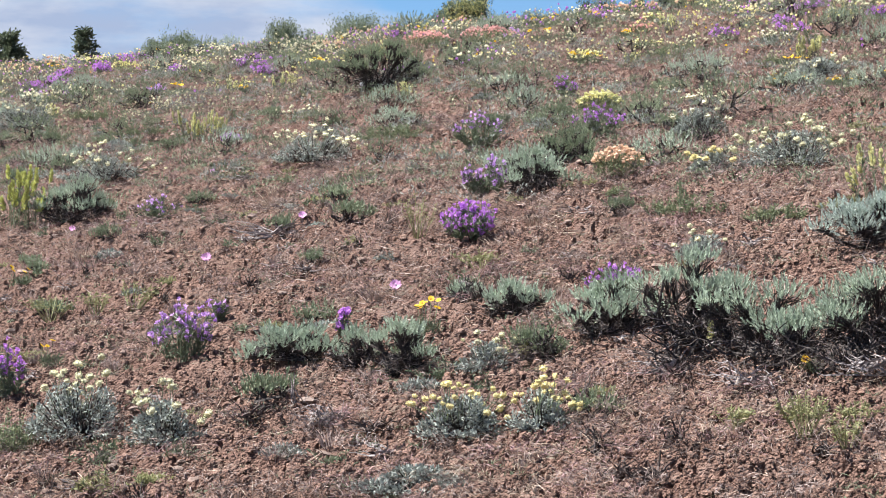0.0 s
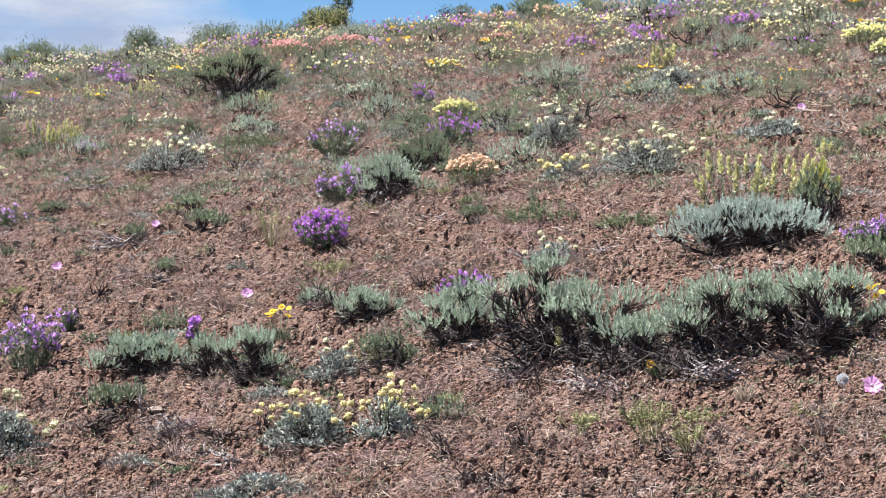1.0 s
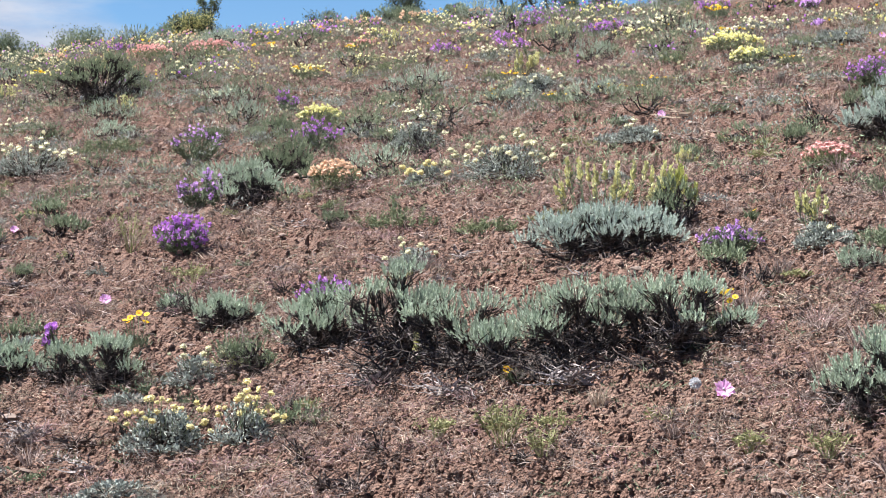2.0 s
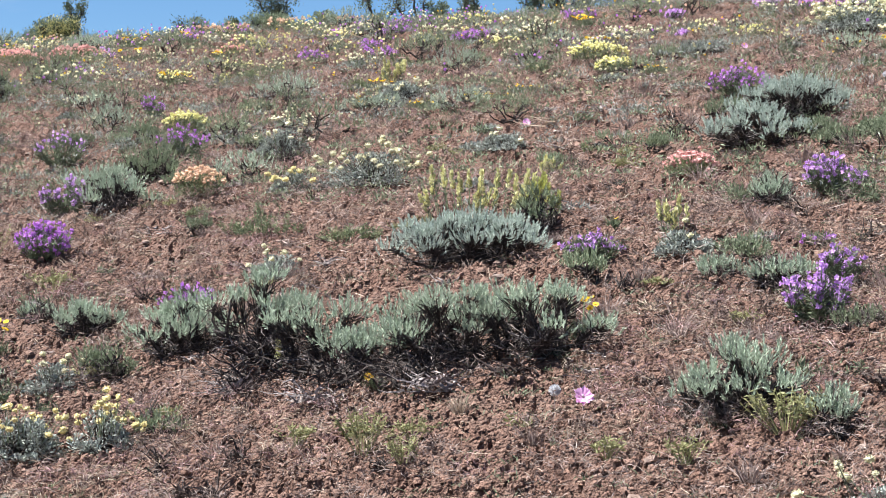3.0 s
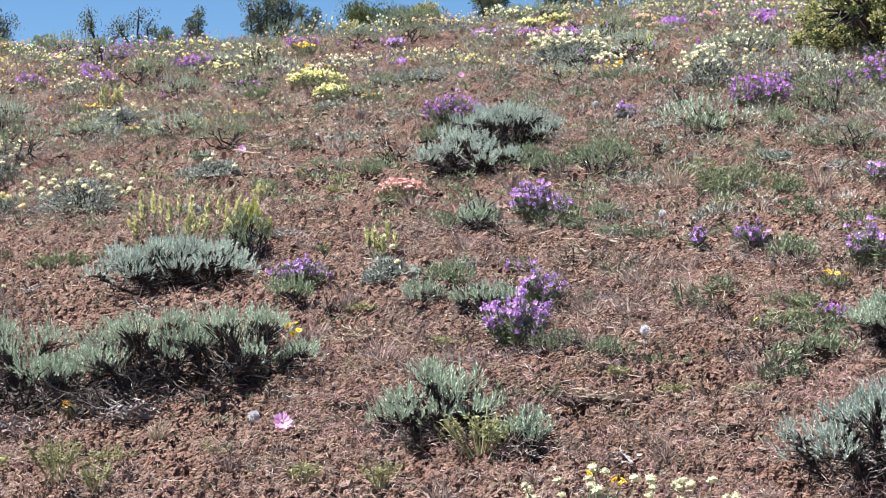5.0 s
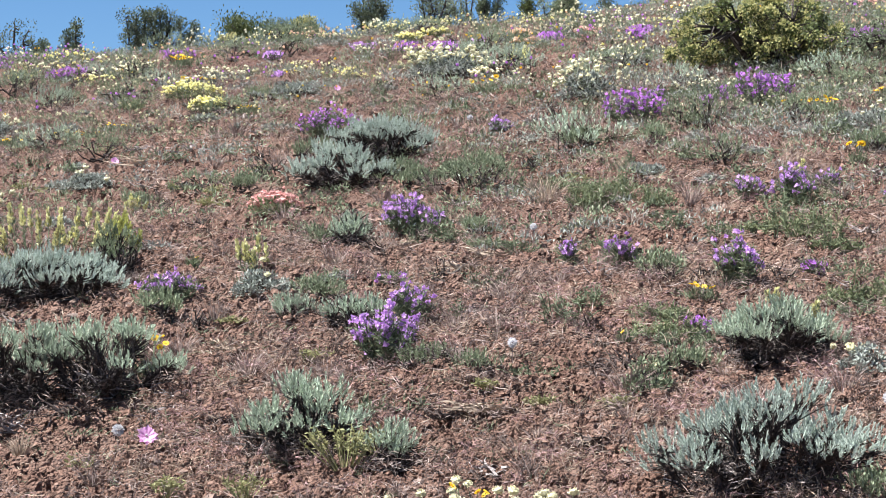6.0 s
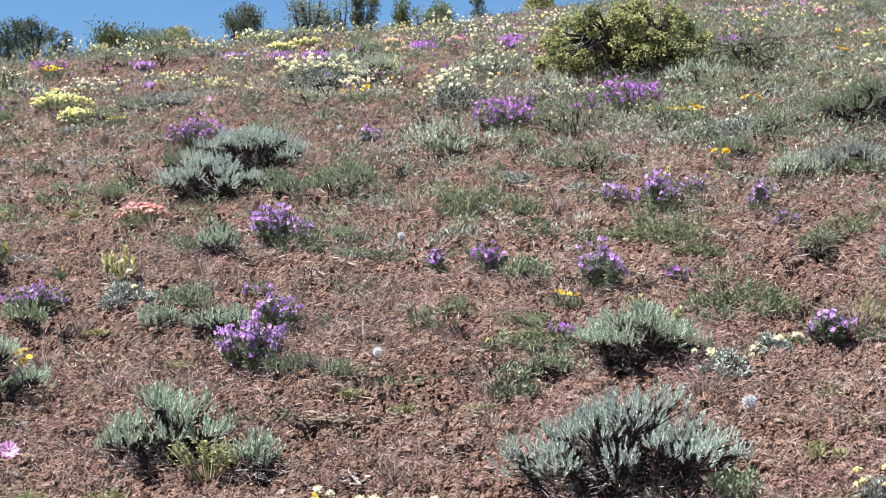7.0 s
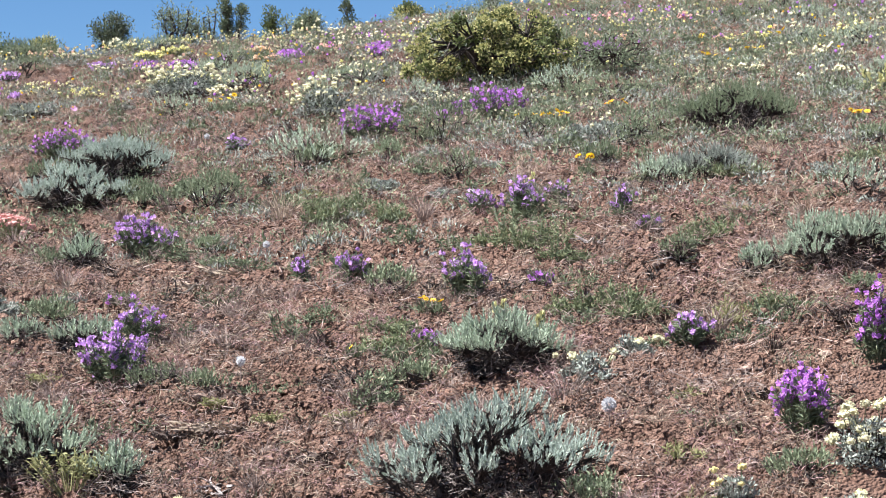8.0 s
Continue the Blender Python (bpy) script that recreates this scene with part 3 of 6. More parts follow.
        if single:
            for p, s in zip(tip, sizes):
                o = part("flower_head", heads_of(flower, rng), flower, ob)
                o.matrix_basis = Matrix.LocRotScale(Vector(p), Euler((rng.normal(0, 0.25), rng.normal(0, 0.25), rng.uniform(0, 6.28))), (s, s, s))
        else:
            hd = Geo(seed + 300)
            (hd.crumbs(tip, sizes * 0.8, 0.2) if light else hd.lumps(tip, sizes * 0.78, 0.7, 0.3))
            n = 8 if not light else 3
            way = unit(hd.rng.normal(size=(heads, n, 3)) + (0, 0, 0.5))
            hd.leaves((tip[:, None] + way * (sizes * 0.55)[:, None, None]).reshape(-1, 3), way.reshape(-1, 3), np.repeat(sizes * 0.6, n), np.repeat(sizes * 0.5, n))
            part("flower_mass", hd, flower, ob, many=True)
    return ob


def flower_dome(x, y, w, h, flower=PEACH, label="", n=None):
    """A dense dome whose top is closed with flowers."""
    label = label or "low dome of dense " + {"peach_flower": "peach", "coral_pink_flower": "coral-pink", "lemon_yellow_flower": "lemon-yellow"}.get(flower.name, "cream") + " buckwheat flowers over green leaves"
    ob, seed = thing("buckwheat_dome", x, y, label, "wildflower", "flower domes on the hillside", 0.005, w * 0.4)
    fl, lf = Geo(seed), Geo(seed + 5000)
    rng = fl.rng
    n = n or int(np.clip(w * w * 3400, 26, 130))
    f = disc(rng, n)
    r = np.linalg.norm(f, axis=1)
    top = np.stack([f[:, 0] * w * 0.5, f[:, 1] * w * 0.42, h * (0.95 - 0.42 * r ** 2.5) + rng.normal(0, 0.008, n)], 1)
    s = rng.uniform(0.0045, 0.0095, n)
    fl.lumps(top, s, 0.65, 0.3)
    k = 9
    way = unit(rng.normal(size=(n, k, 3)) + (0, 0, 0.6))
    fl.leaves((top[:, None] + way * (s * 0.6)[:, None, None]).reshape(-1, 3), way.reshape(-1, 3), np.repeat(s * 0.8, k), np.repeat(s * 0.7, k))
    m = n * 7
    g = disc(rng, m)
    base = np.stack([g[:, 0] * w * 0.46, g[:, 1] * w * 0.40, rng.uniform(0.05, 0.72, m) * h], 1)
    lf.leaves(base, up_ways(rng, m, 0.8) + np.concatenate([g * 0.7, np.zeros((m, 1))], 1), rng.uniform(0.010, 0.02, m), rng.uniform(0.004, 0.007, m))
    part("leaf_cushion", lf, GREEN, ob, many=True)
    part("flower_top", fl, flower, ob, many=True)
    return ob


def penstemon(x, y, w, h, stems=26, petal=VIOLET, cover=0.5, blooms=7, label="", leaf=STALK, scale=1.0, joined=False):
    """Many upright stems with narrow leaves below and open violet tube flowers above."""
    label = label or "clump of violet penstemon in bloom with narrow green leaves"
    ob, seed = thing("penstemon_plant", x, y, label, "wildflower", "penstemons on the hillside", 0.005, w * 0.4)
    green, fl = Geo(seed), Geo(seed + 5000)
    rng = np.random.default_rng(seed + 77)
    if not joined:
        blooms, h, scale = max(2, round(blooms * 0.66)), h * 0.95, scale * 0.9
    for _ in range(stems):
        if not joined:
            green, fl = Geo(seed + int(rng.integers(1e6))), Geo(seed + int(rng.integers(1e6)))
        f = disc(rng, 1, 0.6)[0]
        foot = np.array([f[0] * w * 0.20, f[1] * w * 0.2, 0])
        top = np.array([f[0] * w * 0.47 + rng.normal(0, 0.01), f[1] * w * 0.42 + rng.normal(0, 0.01), h * rng.uniform(0.6, 1.0) * (1 - 0.38 * (f @ f))])
        mid = foot * 0.5 + top * 0.5 + np.array([f[0] * w * 0.06, f[1] * w * 0.06, 0])
        line = np.stack([foot, mid, top])

        def along(k):
            return np.stack([np.interp(k, (0, 0.5, 1), line[:, i]) for i in range(3)], -1)
        green.tubes(line[:-1], line[1:], (0.0016, 0.0013), (0.0013, 0.0009))
        per = 34 if not joined else 9
        way = unit(rng.normal(size=(per, 3)) * (1, 1, 0.5) + (0, 0, 0.8))
        green.leaves(along(rng.uniform(0.04, 1 - 0.4 * cover, per)), way, rng.uniform(0.018, 0.036, per), rng.uniform(0.003, 0.005, per) * (1.7 if joined else 1), 0.5)
        at = along(1 - cover * rng.uniform(0, 1, blooms) ** 1.1) + rng.normal(0, 0.004, (blooms, 3))
        face = unit(rng.normal(size=(blooms, 3)) * (1, 1, 0.4) + (0, -0.2, 0.2))
        tube = at + face * 0.010 * scale
        if not joined:
            fl.tubes(at, tube, 0.0014 * scale, 0.0038 * scale, 4)
        s = unit(np.cross(face, (0.2, 0.1, 1.0)))
        u = np.cross(s, face)
        for i in range(5 if not joined else 3):
            a = i * (1.2566 if not joined else 2.0944) + 0.3
            fl.leaves(tube - face * 0.001, s * math.cos(a) + u * math.sin(a) + face * 0.35, rng.uniform(0.0072, 0.0108, blooms) * scale, (0.0074 if not joined else 0.011) * scale, 0.6, 0.15, side=u * math.cos(a) - s * math.sin(a))
        if not joined:
            part("blossom", fl, petal, part("flower_stem", green, leaf, ob))
    if joined:
        part("leafy_growth", green, leaf, ob, many=True)
        part("blossom_mass", fl, petal, ob, many=True)
    return ob


def paintbrush(x, y, w, h, spikes=24, bract=LIME, label="clump of pale yellow paintbrush spikes with narrow bracts", joined=False, fat=1.0):
    ob, seed = thing("paintbrush_plant", x, y, label, "wildflower", "paintbrushes on the hillside", 0.005, w * 0.4)
    green, fl = Geo(seed), Geo(seed + 5000)
    rng = np.random.default_rng(seed + 77)
    for _ in range(spikes):
        if not joined:
            green, fl = Geo(seed + int(rng.integers(1e6))), Geo(seed + int(rng.integers(1e6)))
        f = disc(rng, 1, 0.6)[0]
        foot = np.array([f[0] * w * 0.38, f[1] * w * 0.3, 0])
        top = np.array([f[0] * w * 0.47 + rng.normal(0, 0.006), f[1] * w * 0.4, h * rng.uniform(0.45, 1.0)])
        ax = unit(top - foot)
        green.tubes(foot[None], top[None], 0.0017, 0.0012)
        per = 15 if not joined else 8
        way = unit(rng.normal(size=(per, 3)) * (1, 1, 0.4) + (0, 0, 1.3))
        green.leaves(foot + (top - foot) * rng.uniform(0.05, 0.8, (per, 1)), way, rng.uniform(0.015, 0.03, per), 0.0042 * (1.6 if joined else 1))
        per = 52 if not joined else 14
        k = rng.uniform(0, 1, per)
        ring = rng.normal(size=(per, 3))
        ring = unit(ring - ax * (ring @ ax)[:, None])
        fl.leaves(top - ax * (min(0.058, h * 0.5) * k)[:, None], ax + ring * (0.35 + 0.75 * k)[:, None], rng.uniform(0.011, 0.018, per) * fat, rng.uniform(0.006, 0.0085, per) * (1.6 if joined else 1) * fat, 0.7)
        if not joined:
            part("flower_spike", fl, bract, part("stem", green, STALK, ob))
    if joined:
        part("leafy_growth", green, STALK, ob, many=True)
        part("spike_mass", fl, bract, ob, many=True)
    return ob


DAISY = {}


def daisy_mesh(kind):
    if kind not in DAISY:
        g = Geo(811 if kind == "ray" else 812)
        if kind == "ray":
            n = 15
            a = np.arange(n) * 2 * math.pi / n
            way = np.stack([np.cos(a), np.sin(a), np.full(n, 0.18)], 1)
            g.leaves(way * 0.25, way, 0.80, 0.34, 0.62, 0.2, side=np.stack([-np.sin(a), np.cos(a), 0 * a], 1))
            DAISY[kind] = g.mesh("corolla", GOLD)
        else:
            g.lumps(np.array([[0, 0, 0.08]]), 0.36, 0.6, 0.1)
            DAISY[kind] = g.mesh("disc", ORANGE)
    return DAISY[kind]


def daisies(x, y, w, h, n=5, size=0.0095, leafy_base=True, label="small golden-yellow daisies on thin stalks", lean=0.0):
    ob, seed = thing("daisy_plant", x, y, label, "wildflower", "yellow daisies on the hillside", 0.005)
    green = Geo(seed)
    rng = green.rng
    f = disc(rng, n, 0.6)
    foot = np.concatenate([f * w * 0.2, np.zeros((n, 1))], 1)
    top = np.concatenate([f * (w * 0.48, w * 0.4), (h * rng.uniform(0.72, 1.0, n))[:, None]], 1)
    green.tubes(foot, top, 0.0013, 0.0010)
    if leafy_base:
        m = int(120 + 900 * w)
        g = disc(rng, m)
        green.leaves(np.concatenate([g * w * 0.4, rng.uniform(0, 0.25, (m, 1)) * h], 1), up_ways(rng, m, 0.6), rng.uniform(0.02, 0.045, m), 0.0026)
    part("leafy_growth", green, STALK, ob, many=True)
    for p in top:
        s = size * rng.uniform(0.8, 1.2)
        head = part("daisy_head", daisy_mesh("ray"), GOLD, ob)
        head.matrix_basis = Matrix.LocRotScale(Vector(p), Euler((0.45 + rng.normal(0, 0.3), rng.normal(0, 0.3), rng.uniform(0, 6.28))), (s, s, s))
        part("disc", daisy_mesh("eye"), ORANGE, head)
    return ob


def bitterroot(x, y, size=0.024, h=0.03):
    ob, seed = thing("bitterroot_flower", x, y, "single pale pink many-petalled flower low on bare soil", "wildflower", "pink single flowers")
    g, c, s = Geo(seed), Geo(seed + 1), Geo(seed + 2)
    n = 18
    a = np.arange(n) * 2 * math.pi / n
    tilt = np.array(Euler((0.95, 0, 0)).to_matrix()).T
    rise = np.where(np.arange(n) % 2, 0.25, 0.42) + g.rng.normal(0, 0.05, n)
    way = unit(np.stack([np.cos(a), np.sin(a), rise], 1)) @ tilt
    across = np.stack([-np.sin(a), np.cos(a), 0 * a], 1) @ tilt
    g.leaves(np.full((n, 3), (0, 0, h)), way, size * g.rng.uniform(0.88, 1.08, n), size * 0.46, 0.72, 0.12, side=across)
    c.lumps(np.array([[0, 0, h + 0.004]]), size * 0.16, 1.0, 0.1)
    s.tubes(np.array([[0, 0, -0.004]]), np.array([[0, 0, h]]), 0.002, 0.0016, 5)
    part("corolla", g, PINK, ob)
    part("eye", c, WHITE, ob)
    part("stalk", s, PINKDRY, ob)


def seed_puff(x, y, size=0.02, h=0.05):
    ob, seed = thing("seed_puff", x, y, "round white fluffy seed head on a thin stalk", "wildflower", "white seed heads")
    g, s = Geo(seed), Geo(seed + 2)
    n = 420
    way = unit(g.rng.normal(size=(n, 3)))
    g.leaves(np.full((n, 3), (0, 0, h)) + way * size * 0.2, way, size * 0.8 * g.rng.uniform(0.8, 1.1, n), size * 0.10, 0.85, 0.1)
    s.tubes(np.array([[0.0, 0, -0.004]]), np.array([[0, 0, h]]), 0.0014, 0.0012, 5)
    part("fluff", g, WHITE, ob)
    part("stalk", s, PINKDRY, ob)


def green_forb(x, y, w, h, n=None, leaf=GREEN, label="low patch of fresh green forb leaves", length=0.018, width=0.0038, fan=False):
    ob, seed = thing("green_forb", x, y, label, "plant", "green forbs on the hillside", 0.005, w * 0.35)
    g, s = Geo(seed), Geo(seed + 1)
    rng = g.rng
    m = n or int(np.clip(w * 300, 16, 90))
    f = disc(rng, m, 0.6)
    foot = np.concatenate([f * (w * 0.44, w * 0.34), np.zeros((m, 1))], 1)
    lift = rng.uniform(0.3, 1.0, m) * (1.1 - 0.6 * np.linalg.norm(f, axis=1)) * (0.75 + soft_noise(f[:, 0] + seed, f[:, 1], 0.5, seed))
    top = foot + np.concatenate([f * w * 0.08 + rng.normal(0, 0.014, (m, 2)), (h * lift)[:, None]], 1)
    if fan:   # stems that rise from one foot and carry their leaves at the top
        top[:, 2] = h * rng.uniform(0.75, 1.0, m) * (1 - 0.25 * np.linalg.norm(f, axis=1) ** 2)
        foot[:, :2] *= 0.2
    (s if n is None else g).tubes(foot, top, 0.0014, 0.0010)
    per = 18 if n is None else 10
    k = rng.uniform(0.55 if fan else 0.25, 1.0, (m, per))[..., None]
    way = unit(rng.normal(size=(m, per, 3)) * (1, 1, 0.5) + (0, 0, 0.25 if fan else 0.7))
    g.leaves((foot[:, None] + (top - foot)[:, None] * k).reshape(-1, 3), way.reshape(-1, 3), length * rng.uniform(0.6, 1.1, m * per), width * rng.uniform(0.7, 1.2, m * per), 0.55)
    if n is None:
        part("stem_growth", s, STALK, ob, many=True)
    part("leafage", g, leaf, ob, many=True)
    return ob


def grass_tuft(x, y, w, h, n=70, blade=STRAW, label="tuft of dry straw-coloured bunchgrass"):
    ob, seed = thing("grass_tuft", x, y, label, "grass", "dry grass tufts", 0.005)
    g = Geo(seed)
    rng = g.rng
    f = disc(rng, n, 0.6)
    foot = np.concatenate([f * w * 0.16, np.zeros((n, 1))], 1)
    way = unit(np.concatenate([f * 0.55 * w / h + rng.normal(0, 0.16, (n, 2)), np.ones((n, 1))], 1))
    ln = h * rng.uniform(0.5, 1.05, n)
    mid = foot + way * ln[:, None] * 0.55
    g.tubes(foot, mid, 0.0008, 0.0007)
    way2 = unit(way + np.concatenate([f * 0.35, -0.25 * np.ones((n, 1))], 1) + rng.normal(0, 0.14, (n, 3)))
    g.leaves(mid, way2, ln * 0.5, 0.0016, 0.2, 0.1)
    part("grass_blade_tuft", g, blade, ob, many=True)
    return ob


def dead_brush(x, y, w, h, n=26, label="tangle of bleached dead twigs lying on the soil", turn=0.0, bark=DEADWOOD):
    ob, seed = thing("dead_brush", x, y, label, "dead wood", "dead twigs", 0.004)
    g = Geo(seed)
    rng = g.rng
    for _ in range(n):
        a = rng.uniform(0, 6.283) if turn == 0 else turn + rng.normal(0, 0.45) + (math.pi if rng.random() < 0.5 else 0)
        p = np.array([rng.normal(0, w * 0.12), rng.normal(0, w * 0.08), rng.uniform(0.002, h * 0.4)])
        pts = [p]
        ln = w * rng.uniform(0.2, 0.5)
        for _ in range(4):
            a += rng.normal(0, 0.35)
            p = p + np.array([math.cos(a), math.sin(a) * 0.8, rng.normal(0.25, 0.45) * h / max(ln, 0.02)]) * ln / 4
            p[2] = min(max(p[2], 0.003), h)
            pts.append(p)
        g.path(pts, rng.uniform(0.0016, 0.0042), 0.0008, 3)
    part("twig_tangle", g, bark, ob, many=True)
    return ob


def leafy_bush(x, y, w, h, leaf=BUSH, bloom=None, clumps=60, per=70, leaf_len=0.022, label="rounded leafy bush with woody stems", name="leafy_bush", bare=0.2):
    """A bush with forked limbs and an uneven crown of leaf clumps."""
    ob, seed = thing(name, x, y, label, "bush", "bushes along the crest", 0.02, w * 0.4)
    wood, fol, top = Geo(seed), Geo(seed + 5000), Geo(seed + 9000)
    rng = fol.rng
    f = even_disc(rng, clumps)
    r = np.linalg.norm(f, axis=1)
    c = np.stack([f[:, 0] * w * 0.44, f[:, 1] * w * 0.38, h * (0.07 + 0.87 * rng.uniform(0, 1, clumps) ** 0.85 * np.sqrt(np.maximum(0.06, 1 - r ** 2)))], 1)
    c[:, 2] *= 0.82 + 0.5 * (soft_noise(c[:, 0] + seed, c[:, 1], w * 0.3, seed) + 0.1)
    rad = 0.44 * w / math.sqrt(clumps) * rng.uniform(0.7, 1.35, clumps)
    limbs = max(4, clumps // 9)
    la = rng.uniform(0, 6.28, limbs)
    knees = np.stack([np.cos(la) * w * 0.2, np.sin(la) * w * 0.17, h * rng.uniform(0.15, 0.4, limbs)], 1)
    for kn in knees:
        wood.path([kn * (0.12, 0.12, 0) - (0, 0, 0.02), kn * (0.5, 0.5, 0.5) + rng.normal(0, 0.02 * w, 3), kn], 0.016 * w + 0.003, 0.009 * w + 0.002, 5)
    for p, q in zip(c, rad):
        kn = knees[np.argmin(np.linalg.norm(knees - p, axis=1))]
        wood.path([kn, (kn + p) / 2 + rng.normal(0, 0.03 * w, 3), p], 0.006 * w + 0.0015, 0.0015, 4)
        n = 9
        wood.tubes(np.repeat(p[None], n, 0), p + unit(rng.normal(size=(n, 3))) * q * rng.uniform(0.6, 1.2, (n, 1)), 0.0016, 0.0007)
        if rng.random() < bare:
            continue
        out = unit(rng.normal(size=(per, 3)) + (0, 0, 0.15))
        base = p + out * q * rng.uniform(0.35, 1.05, (per, 1))
        fol.leaves(base, out * 0.6 + rng.normal(0, 0.5, (per, 3)), leaf_len * rng.uniform(0.6, 1.2, per), leaf_len * rng.uniform(0.45, 0.75, per), 0.55, 0.2)
        # lighter leaves turned up and sunward: the lit side put into the colour
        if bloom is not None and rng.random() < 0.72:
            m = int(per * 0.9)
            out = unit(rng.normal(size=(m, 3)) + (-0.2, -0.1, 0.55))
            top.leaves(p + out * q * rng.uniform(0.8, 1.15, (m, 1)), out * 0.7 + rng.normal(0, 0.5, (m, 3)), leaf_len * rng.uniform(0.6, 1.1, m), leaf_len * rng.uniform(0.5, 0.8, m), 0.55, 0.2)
    part("limb_frame", wood, BARK, ob, "grey forked limbs", many=True)
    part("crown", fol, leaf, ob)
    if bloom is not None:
        part("young_growth", top, bloom, ob, "yellow-green leaves on the clump tops, sunlit tone put into their colour")
    return ob


def conifer(x, y, h, w, label="dark green conifer standing beyond the crest"):
    ob, seed = thing("conifer_tree", x, y, label, "tree", "conifers beyond the crest", 0.05)
    wood, fol = Geo(seed), Geo(seed + 5000)
    rng = fol.rng
    wood.path([(0, 0, -0.1), (0.02, 0, h * 0.5), (0, 0.02, h)], 0.018 * h + 0.01, 0.006, 8)
    whorls = int(h * 5)
    for k in range(whorls):
        z = h * (0.12 + 0.87 * k / whorls)
        reach = w * 0.5 * (1 - (z / h) ** 1.2) + 0.05
        for _ in range(6):
            a, ln = rng.uniform(0, 6.28), reach * rng.uniform(0.45, 1.25)
            d = np.array([math.cos(a), math.sin(a), rng.uniform(-0.05, 0.35)])
            p0, p1 = np.array([0, 0, z]), np.array([0, 0, z]) + d * ln
            wood.tubes(p0[None], p1[None], 0.008, 0.003, 4)
            n = int(40 + 150 * ln)
            t = rng.uniform(0.15, 1.05, n)[:, None]
            fol.leaves(p0 + (p1 - p0) * t + rng.normal(0, 0.05, (n, 3)), d + rng.normal(0, 0.6, (n, 3)), rng.uniform(0.07, 0.15, n), 0.04, 0.5)
    part("trunk", wood, BARK, ob)
    part("crown", fol, NEEDLE, ob)
    return ob


# ---- the plants of the hillside ----

# large sagebrush group in the foreground
sagebrush(0.470, 5.690, 0.270, 0.185, full=1.1)
sagebrush(0.650, 5.430, 0.250, 0.285, wood=1.3, full=1.4)
sagebrush(0.790, 5.260, 0.240, 0.250, full=0.35, wood=3.8, label='half-bare sagebrush of dark twisted twigs with few leaves')
sagebrush(0.880, 5.110, 0.215, 0.185, full=0.6, wood=3.0)
sagebrush(1.060, 5.070, 0.300, 0.255, full=1.0, wood=2.4)
sagebrush(1.285, 5.010, 0.345, 0.215, wood=1.3, full=1.1)
# bare limbs low in the group; their darkened bark also paints shade there
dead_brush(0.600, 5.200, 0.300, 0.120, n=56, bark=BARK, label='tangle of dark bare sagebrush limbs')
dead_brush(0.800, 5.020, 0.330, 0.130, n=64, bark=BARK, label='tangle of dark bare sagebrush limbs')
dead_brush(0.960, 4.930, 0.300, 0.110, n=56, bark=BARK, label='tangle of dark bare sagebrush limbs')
dead_brush(0.740, 4.930, 0.280, 0.070, n=50)
dead_brush(1.200, 4.860, 0.260, 0.060, n=40, bark=DARKDRY, label='low tangle of grey dead stems')
sagebrush(1.329, 6.116, 0.445, 0.190, leaf=SAGE_PALE)

# smaller sagebrush
sagebrush(0.209, 6.140, 0.188, 0.118)
sagebrush(0.071, 6.417, 0.094, 0.062)
sagebrush(0.343, 7.872, 0.242, 0.185)
sagebrush(1.575, 4.306, 0.260, 0.188, full=1.2)
sagebrush(1.704, 4.129, 0.118, 0.124)
sagebrush(2.811, 7.318, 0.395, 0.208, leaf=SAGE_PALE)
sagebrush(2.562, 7.012, 0.377, 0.159, leaf=SAGE_PALE)
sagebrush(2.318, 6.189, 0.115, 0.110)
sagebrush(2.250, 3.500, 0.425, 0.228, leaf=SAGE_PALE, full=1.15, wood=1.0, leaf_len=0.0100, dense=9)
sagebrush(2.702, 4.235, 0.282, 0.177, full=1.2)
sagebrush(4.236, 5.540, 0.291, 0.113, leaf=SILVER)
sagebrush(4.845, 6.234, 0.451, 0.174, leaf=SAGE_DARK)
sagebrush(3.898, 4.464, 0.349, 0.170)
sagebrush(3.697, 4.569, 0.092, 0.084)
sagebrush(-0.352, 11.619, 0.480, 0.330, leaf=SAGE_DARK, full=1.4)
sagebrush(-1.648, 9.253, 0.310, 0.223)
sagebrush(-0.431, 6.042, 0.259, 0.121)
sagebrush(-0.228, 5.850, 0.126, 0.149)
sagebrush(-0.106, 5.664, 0.182, 0.167, wood=1.4)
sagebrush(0.510, 8.450, 0.230, 0.150, leaf=SAGE_DARK)
sagebrush(1.894, 5.436, 0.121, 0.076)
sagebrush(1.585, 6.292, 0.156, 0.173, leaf=SAGE_DARK)
sagebrush(2.016, 5.229, 0.178, 0.111)
sagebrush(2.019, 4.725, 0.122, 0.065, leaf=SAGE_DARK)
sagebrush(0.243, 5.578, 0.157, 0.108, leaf=SAGE_DARK)
sagebrush(2.299, 6.129, 0.113, 0.113)

# buckwheat mats with flower heads
buckwheat(-0.970, 5.570, 0.297, 0.223, heads=22)
buckwheat(-0.719, 5.386, 0.195, 0.166, heads=14)
buckwheat(0.042, 5.025, 0.215, 0.150, heads=30, flower=BUTTER, size=0.0105)
buckwheat(0.229, 4.952, 0.150, 0.160, heads=22, flower=BUTTER, size=0.0105)
buckwheat(0.800, 6.360, 0.170, 0.110, heads=8, size=0.0115)
buckwheat(0.121, 5.539, 0.164, 0.126, heads=9, size=0.010)
buckwheat(-0.062, 4.663, 0.261, 0.075, heads=0, label='low silvery leaf mat without flowers')
buckwheat(-1.636, 10.102, 0.433, 0.203, heads=34, size=0.0135, single=False)
buckwheat(-0.598, 9.653, 0.388, 0.220, heads=36, size=0.0135, single=False)
